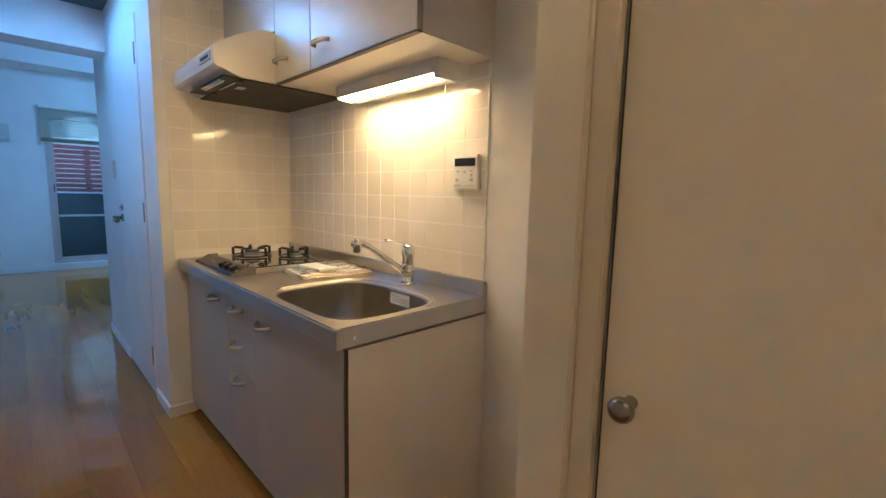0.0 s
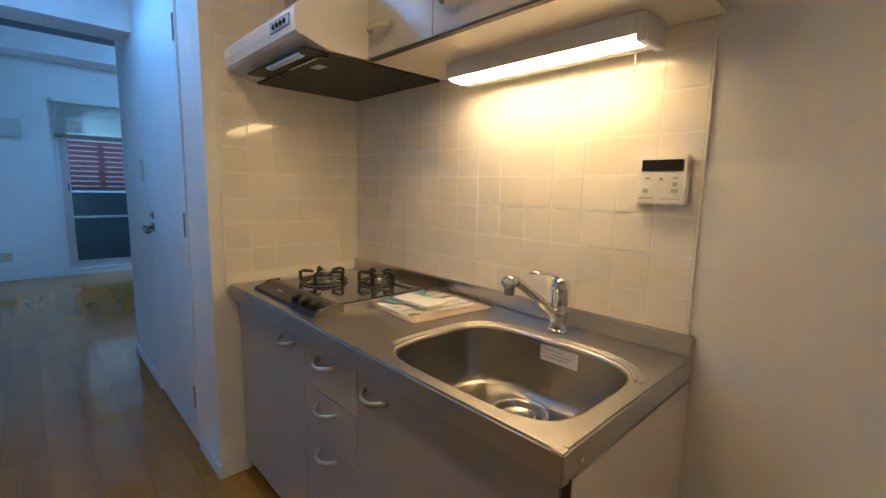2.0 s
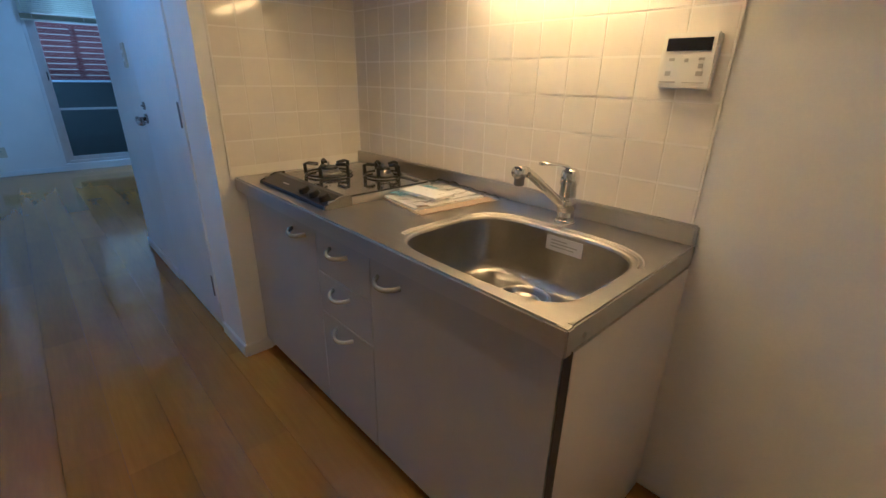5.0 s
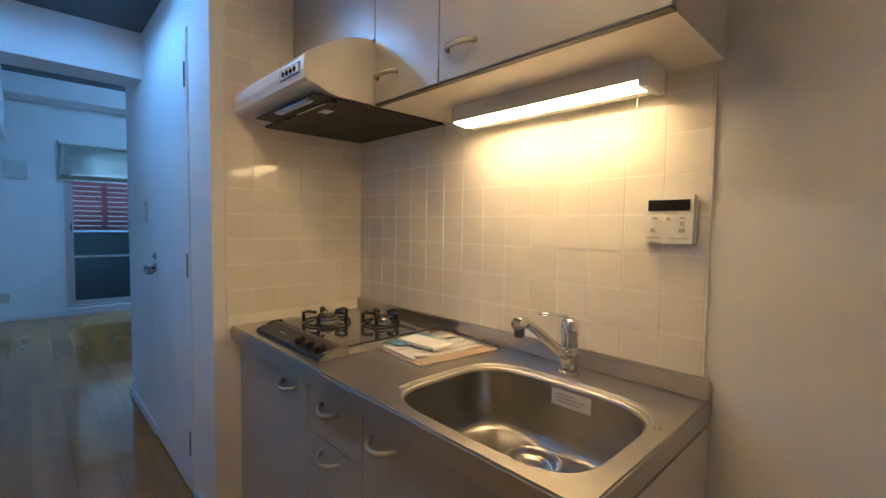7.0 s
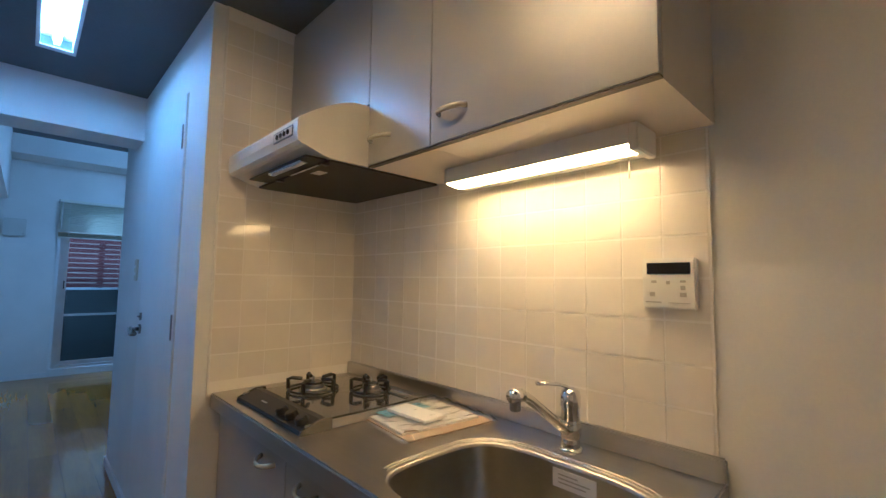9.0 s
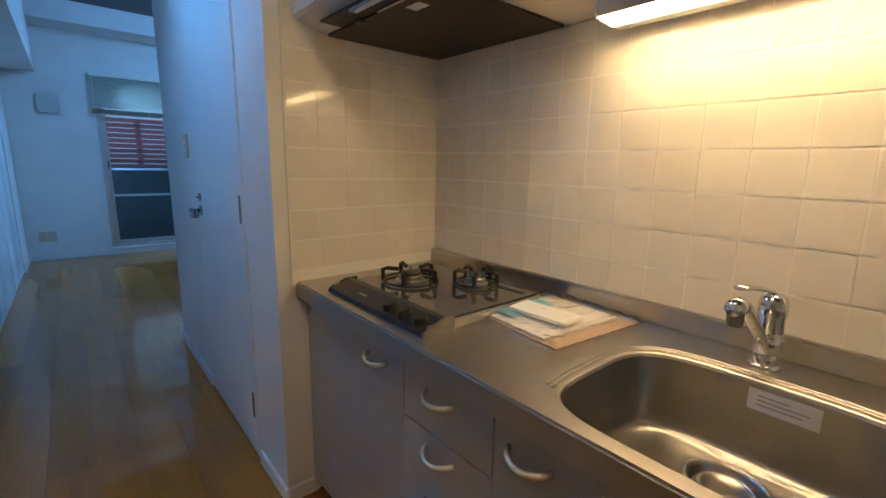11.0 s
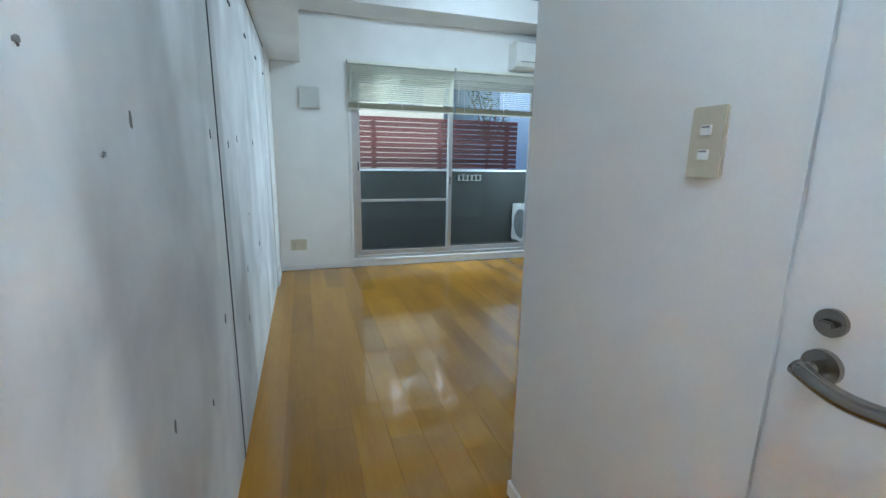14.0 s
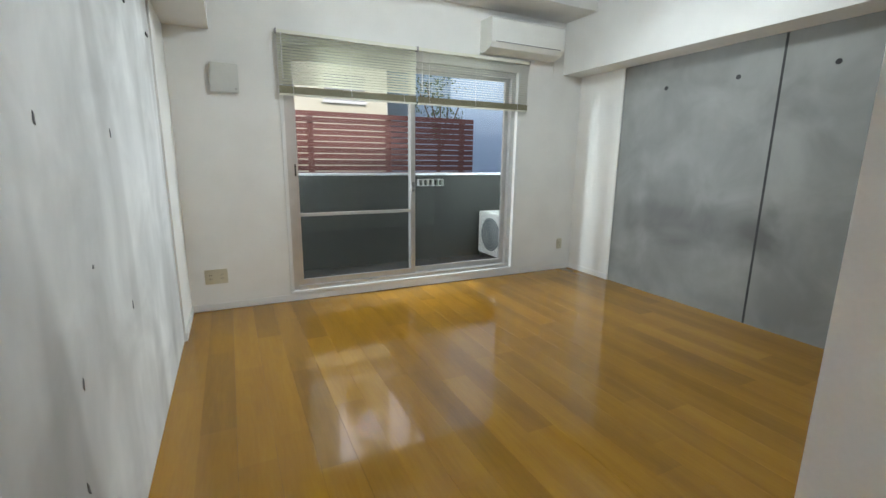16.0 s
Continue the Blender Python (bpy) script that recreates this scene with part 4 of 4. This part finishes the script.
# ---- balcony and outside ----
slab("balcony_floor", -9.15, XW - 0.16, -1.2, 5.2, -0.12, -0.02, BALCFLOOR, "dark concrete balcony floor", "balcony floor")
slab("parapet", -9.15, -9.0, -1.2, 5.2, -0.02, 1.045, PARAPET, "dark grey balcony parapet", "parapet")
slab("coping", -9.17, -8.98, -1.2, 5.2, 1.045, 1.07, CAP, "pale metal coping on the parapet", "coping", bevel=0.004)
slab("balcony_ceiling", -9.15, XW - 0.16, -1.2, 5.2, 2.75, 2.9, GREYWALL, "pale underside of the balcony above", "ceiling")
slab("facade", XW - 0.16, XW - 0.10, -9, YL - 0.16, -0.5, 6, GREYWALL, "grey outside wall of the house", "facade")
slab("facade_side", XW - 0.16, XW - 0.10, YR + 0.16, 12, -0.5, 6, GREYWALL, "grey outside wall of the house", "facade")
slab("ground", -400, 400, -400, 400, -0.6, -0.5, GROUND, "grey asphalt ground around the house", "ground")

bk = empty("soap_rack", -8.99, 2.16, 0.955, "small pale plastic rack hanging on the parapet", "rack")
bm = box(-0.001, 0.05, -0.17, 0.17, 0.035, 0.042)
box(0.0, 0.05, -0.17, 0.17, -0.04, -0.034, bm)
part("rails", bm, GREYTEXT, bk)
for k in range(6):
    part("divider", box(0.0, 0.05, -0.17 + 0.066 * k, -0.16 + 0.066 * k, -0.034, 0.035), GREYTEXT, bk)

ou = empty("outdoor_unit", -8.55, 3.0, -0.02, "white outdoor air conditioner unit on the balcony", "outdoor unit")
part("case", box(-0.40, 0.14, -0.14, 0.16, 0.06, 0.60), PLASTIC, ou, bevel=0.01)
part("foot", box(-0.35, -0.28, -0.15, 0.17, 0.0, 0.06), HINGE, ou)
part("foot", box(0.05, 0.12, -0.15, 0.17, 0.0, 0.06), HINGE, ou)
fg = part("fan_guard", rod((-0.10, -0.1405, 0.33), (-0.10, -0.152, 0.33), 0.21, seg=40), FAN, ou, "round dark grey fan guard", bevel=0.003)
for k in range(5):
    r = 0.04 + 0.038 * k
    part("guard_ring", sweep([(-0.10 + r * math.cos(t), -0.155, 0.33 + r * math.sin(t)) for t in np.linspace(0, math.tau, 30, endpoint=False)], 0.003, seg=5, closed=True), GREYTEXT, fg)

fence = empty("slat_fence", -11.2, 0.5, -0.5, "red-brown horizontal slat fence beyond the balcony", "fence")
post_me = None
for y in (-4.4, -3.1, -1.8, -0.55, 0.62, 1.9, 3.3):
    o = part("post", box(-0.06, -0.012, y - 0.045, y + 0.045, 0, 2.45), REDWOOD, fence)
slat_bm = box(-0.0115, 0.012, -5, 3.52, 0, 0.078)
first = part("slat", slat_bm, REDWOOD, fence, bevel=0.002)
first.location = (0, 0, 0.06)
for k in range(1, 26):
    o = new("slat", first.data)
    o.parent = fence
    o.location = (0, 0, 0.06 + 0.0925 * k)


def house(x0, x1, y0, y1, h, mat, label, openings):
    hs = empty("house", (x0 + x1) / 2, (y0 + y1) / 2, -0.5, label, "house")
    cx, cy = (x0 + x1) / 2, (y0 + y1) / 2
    part("wall", box(x0 - cx, x1 - cx, y0 - cy, y1 - cy, 0, h), mat, hs)
    part("roof", box(x0 - cx - 0.15, x1 - cx + 0.15, y0 - cy - 0.15, y1 - cy + 0.15, h, h + 0.18), CAP, hs)
    for y, z, w, t in openings:
        wd = part("window", box(x1 - cx, x1 - cx + 0.03, y - cy - w / 2, y - cy + w / 2, z, z + t), GREYWALL, hs)
        part("window_frame", box(x1 - cx + 0.03, x1 - cx + 0.05, y - cy - w / 2 - 0.05, y - cy + w / 2 + 0.05, z - 0.06, z), PAINT, wd)
    return hs


cream_house = house(-22, -14.2, -9, 3.4, 4.6, CREAMWALL, "cream rendered house behind the fence", [(0.5, 3.0, 1.0, 0.9), (2.4, 3.0, 0.9, 0.55), (-2.5, 3.0, 1.2, 0.9)])
# unseen blocks added to narrow the sky that the floor mirrors
for y0, y1 in ((-9, 2.05), (2.8, 3.4)):
    part("sky_blocker", box(-3.6, 3.7, y0 + 2.8, y1 + 2.8, 4.78, 7.6), CREAMWALL, cream_house)
house(-20, -12.6, 4.25, 9.5, 6.5, BLUEWALL, "pale blue rendered house next door", [(6.2, 3.4, 1.0, 1.0)])

tree = empty("tree", -12.4, 3.85, -0.5, "slender garden tree with sparse green leaves", "tree")
part("trunk", rod((0, 0, 0), (0.03, 0.05, 2.4), 0.06, r2=0.025, seg=8), BARK, tree)
for k in range(5):
    a = k * 1.3
    part("limb", sweep([(0.02, 0.04, 1.7 + 0.15 * k), (0.2 * math.cos(a), 0.04 + 0.2 * math.sin(a), 2.1 + 0.15 * k), (0.42 * math.cos(a), 0.04 + 0.42 * math.sin(a), 2.7 + 0.12 * k)], 0.014, seg=6), BARK, tree)
bm = bmesh.new()
rng = random.Random(5)
for k in range(700):
    a, r = rng.uniform(0, math.tau), 0.55 * rng.random() ** 0.6
    p = Vector((r * math.cos(a), 0.04 + r * math.sin(a), 2.1 + rng.random() * 1.25))
    if noise.noise(p * 2.6) < -0.12:
        continue
    m = Matrix.Translation(p) @ Euler((rng.uniform(0, 3), rng.uniform(0, 3), rng.uniform(0, 6))).to_matrix().to_4x4()
    vs = [bm.verts.new(m @ Vector(q)) for q in ((-0.045, 0, 0), (0, 0.018, 0.008), (0.045, 0, 0), (0, -0.018, 0.008))]
    bm.faces.new(vs)
part("crown", bm, LEAF, tree)

# ---- floor planks and wall tiles ----
PW = 0.1515
plank_meshes = {}


def plank(x0, x1, y0, y1):
    key = (round(x1 - x0, 3), round(y1 - y0, 3))
    if key not in plank_meshes:
        bm = box(0.0001, key[0] - 0.0001, 0.0001, key[1] - 0.0001, -0.012, 0)
        bmesh.ops.bevel(bm, geom=[e for e in bm.edges if all(abs(v.co.z) < 1e-6 for v in e.verts)], offset=0.0001, segments=1, affect="EDGES")
        plank_meshes[key] = part("plank", bm, WOOD, floor)
        ob = plank_meshes[key]
    else:
        ob = new("plank", plank_meshes[key].data)
        ob.parent = floor
    ob.location = (x0, y0, 0)


rng = random.Random(11)
y, row = YL, 0
while y < YR - 0.01:
    y1 = min(y + PW, YR)
    end = XB if y1 < YK + 0.05 else XE
    x = XW
    step = (0.45, 0.91, 0.303, 0.757)[row % 4]
    while x < end - 0.01:
        x1 = min(x + step, end)
        plank(x, x1, y, y1)
        x, step = x1, (0.91 if rng.random() < 0.6 else 1.212)
    y, row = y1, row + 1

TP = 0.1
tile_bm = box(0.0006, TP - 0.0006, -0.0062, 0, 0.0014, TP - 0.0014)
bmesh.ops.bevel(tile_bm, geom=[e for e in tile_bm.edges if all(v.co.y < -0.005 for v in e.verts)], offset=0.0017, segments=2, affect="EDGES")
half_bm = tile_bm.copy()
for v in half_bm.verts:
    if v.co.z > 0.05:
        v.co.z -= 0.05
full = part("tile", tile_bm, TILE, wall_kitchen)
half = part("tile", half_bm, TILE, wall_kitchen)
slab("grout_bed", XP, -0.8825, YK - 0.0056, YK - 0.0002, 0.80, 1.602, GROUT, "pale grout behind the kitchen tiles", "grout")
slab("grout_bed_side", XP + 0.0002, XP + 0.0056, 0.598, YK - 0.0025, 0.80, ZK, GROUT, "pale grout behind the side tiles", "grout")
X0T, Z0T = -2.381, 0.853
first_full = first_half = True
for i in range(15):
    for j in range(8):
        src = half if j == 7 else full
        if (j == 7 and first_half) or (j < 7 and first_full):
            ob = src
            first_half, first_full = first_half and j != 7, first_full and j == 7
        else:
            ob = new("tile", src.data)
            ob.parent = wall_kitchen
        ob.matrix_basis = pose(X0T + TP * i, YK - 0.0006, Z0T + TP * j, random.uniform(-0.06, 0.06), 0, random.uniform(-0.06, 0.06))
for i in range(6):
    for j in range(14):
        ob = new("tile", full.data)
        ob.parent = wall_return
        ob.matrix_basis = pose(XP + 0.0006, YK - 0.008 - TP * (i + 1), Z0T + TP * j, random.uniform(-0.06, 0.06), 0, 90 + random.uniform(-0.06, 0.06))
slab("tile_edge_trim", XP, XP + 0.007, YK - 0.008 - 0.606, YK - 0.608, 0.80, ZK, PLASTIC, "white edge strip beside the tiles", "trim")
slab("tile_edge_trim", -0.8805, -0.876, YK - 0.009, YK - 0.0042, 0.80, 1.60, GROUT, "edge strip beside the tiles", "trim")
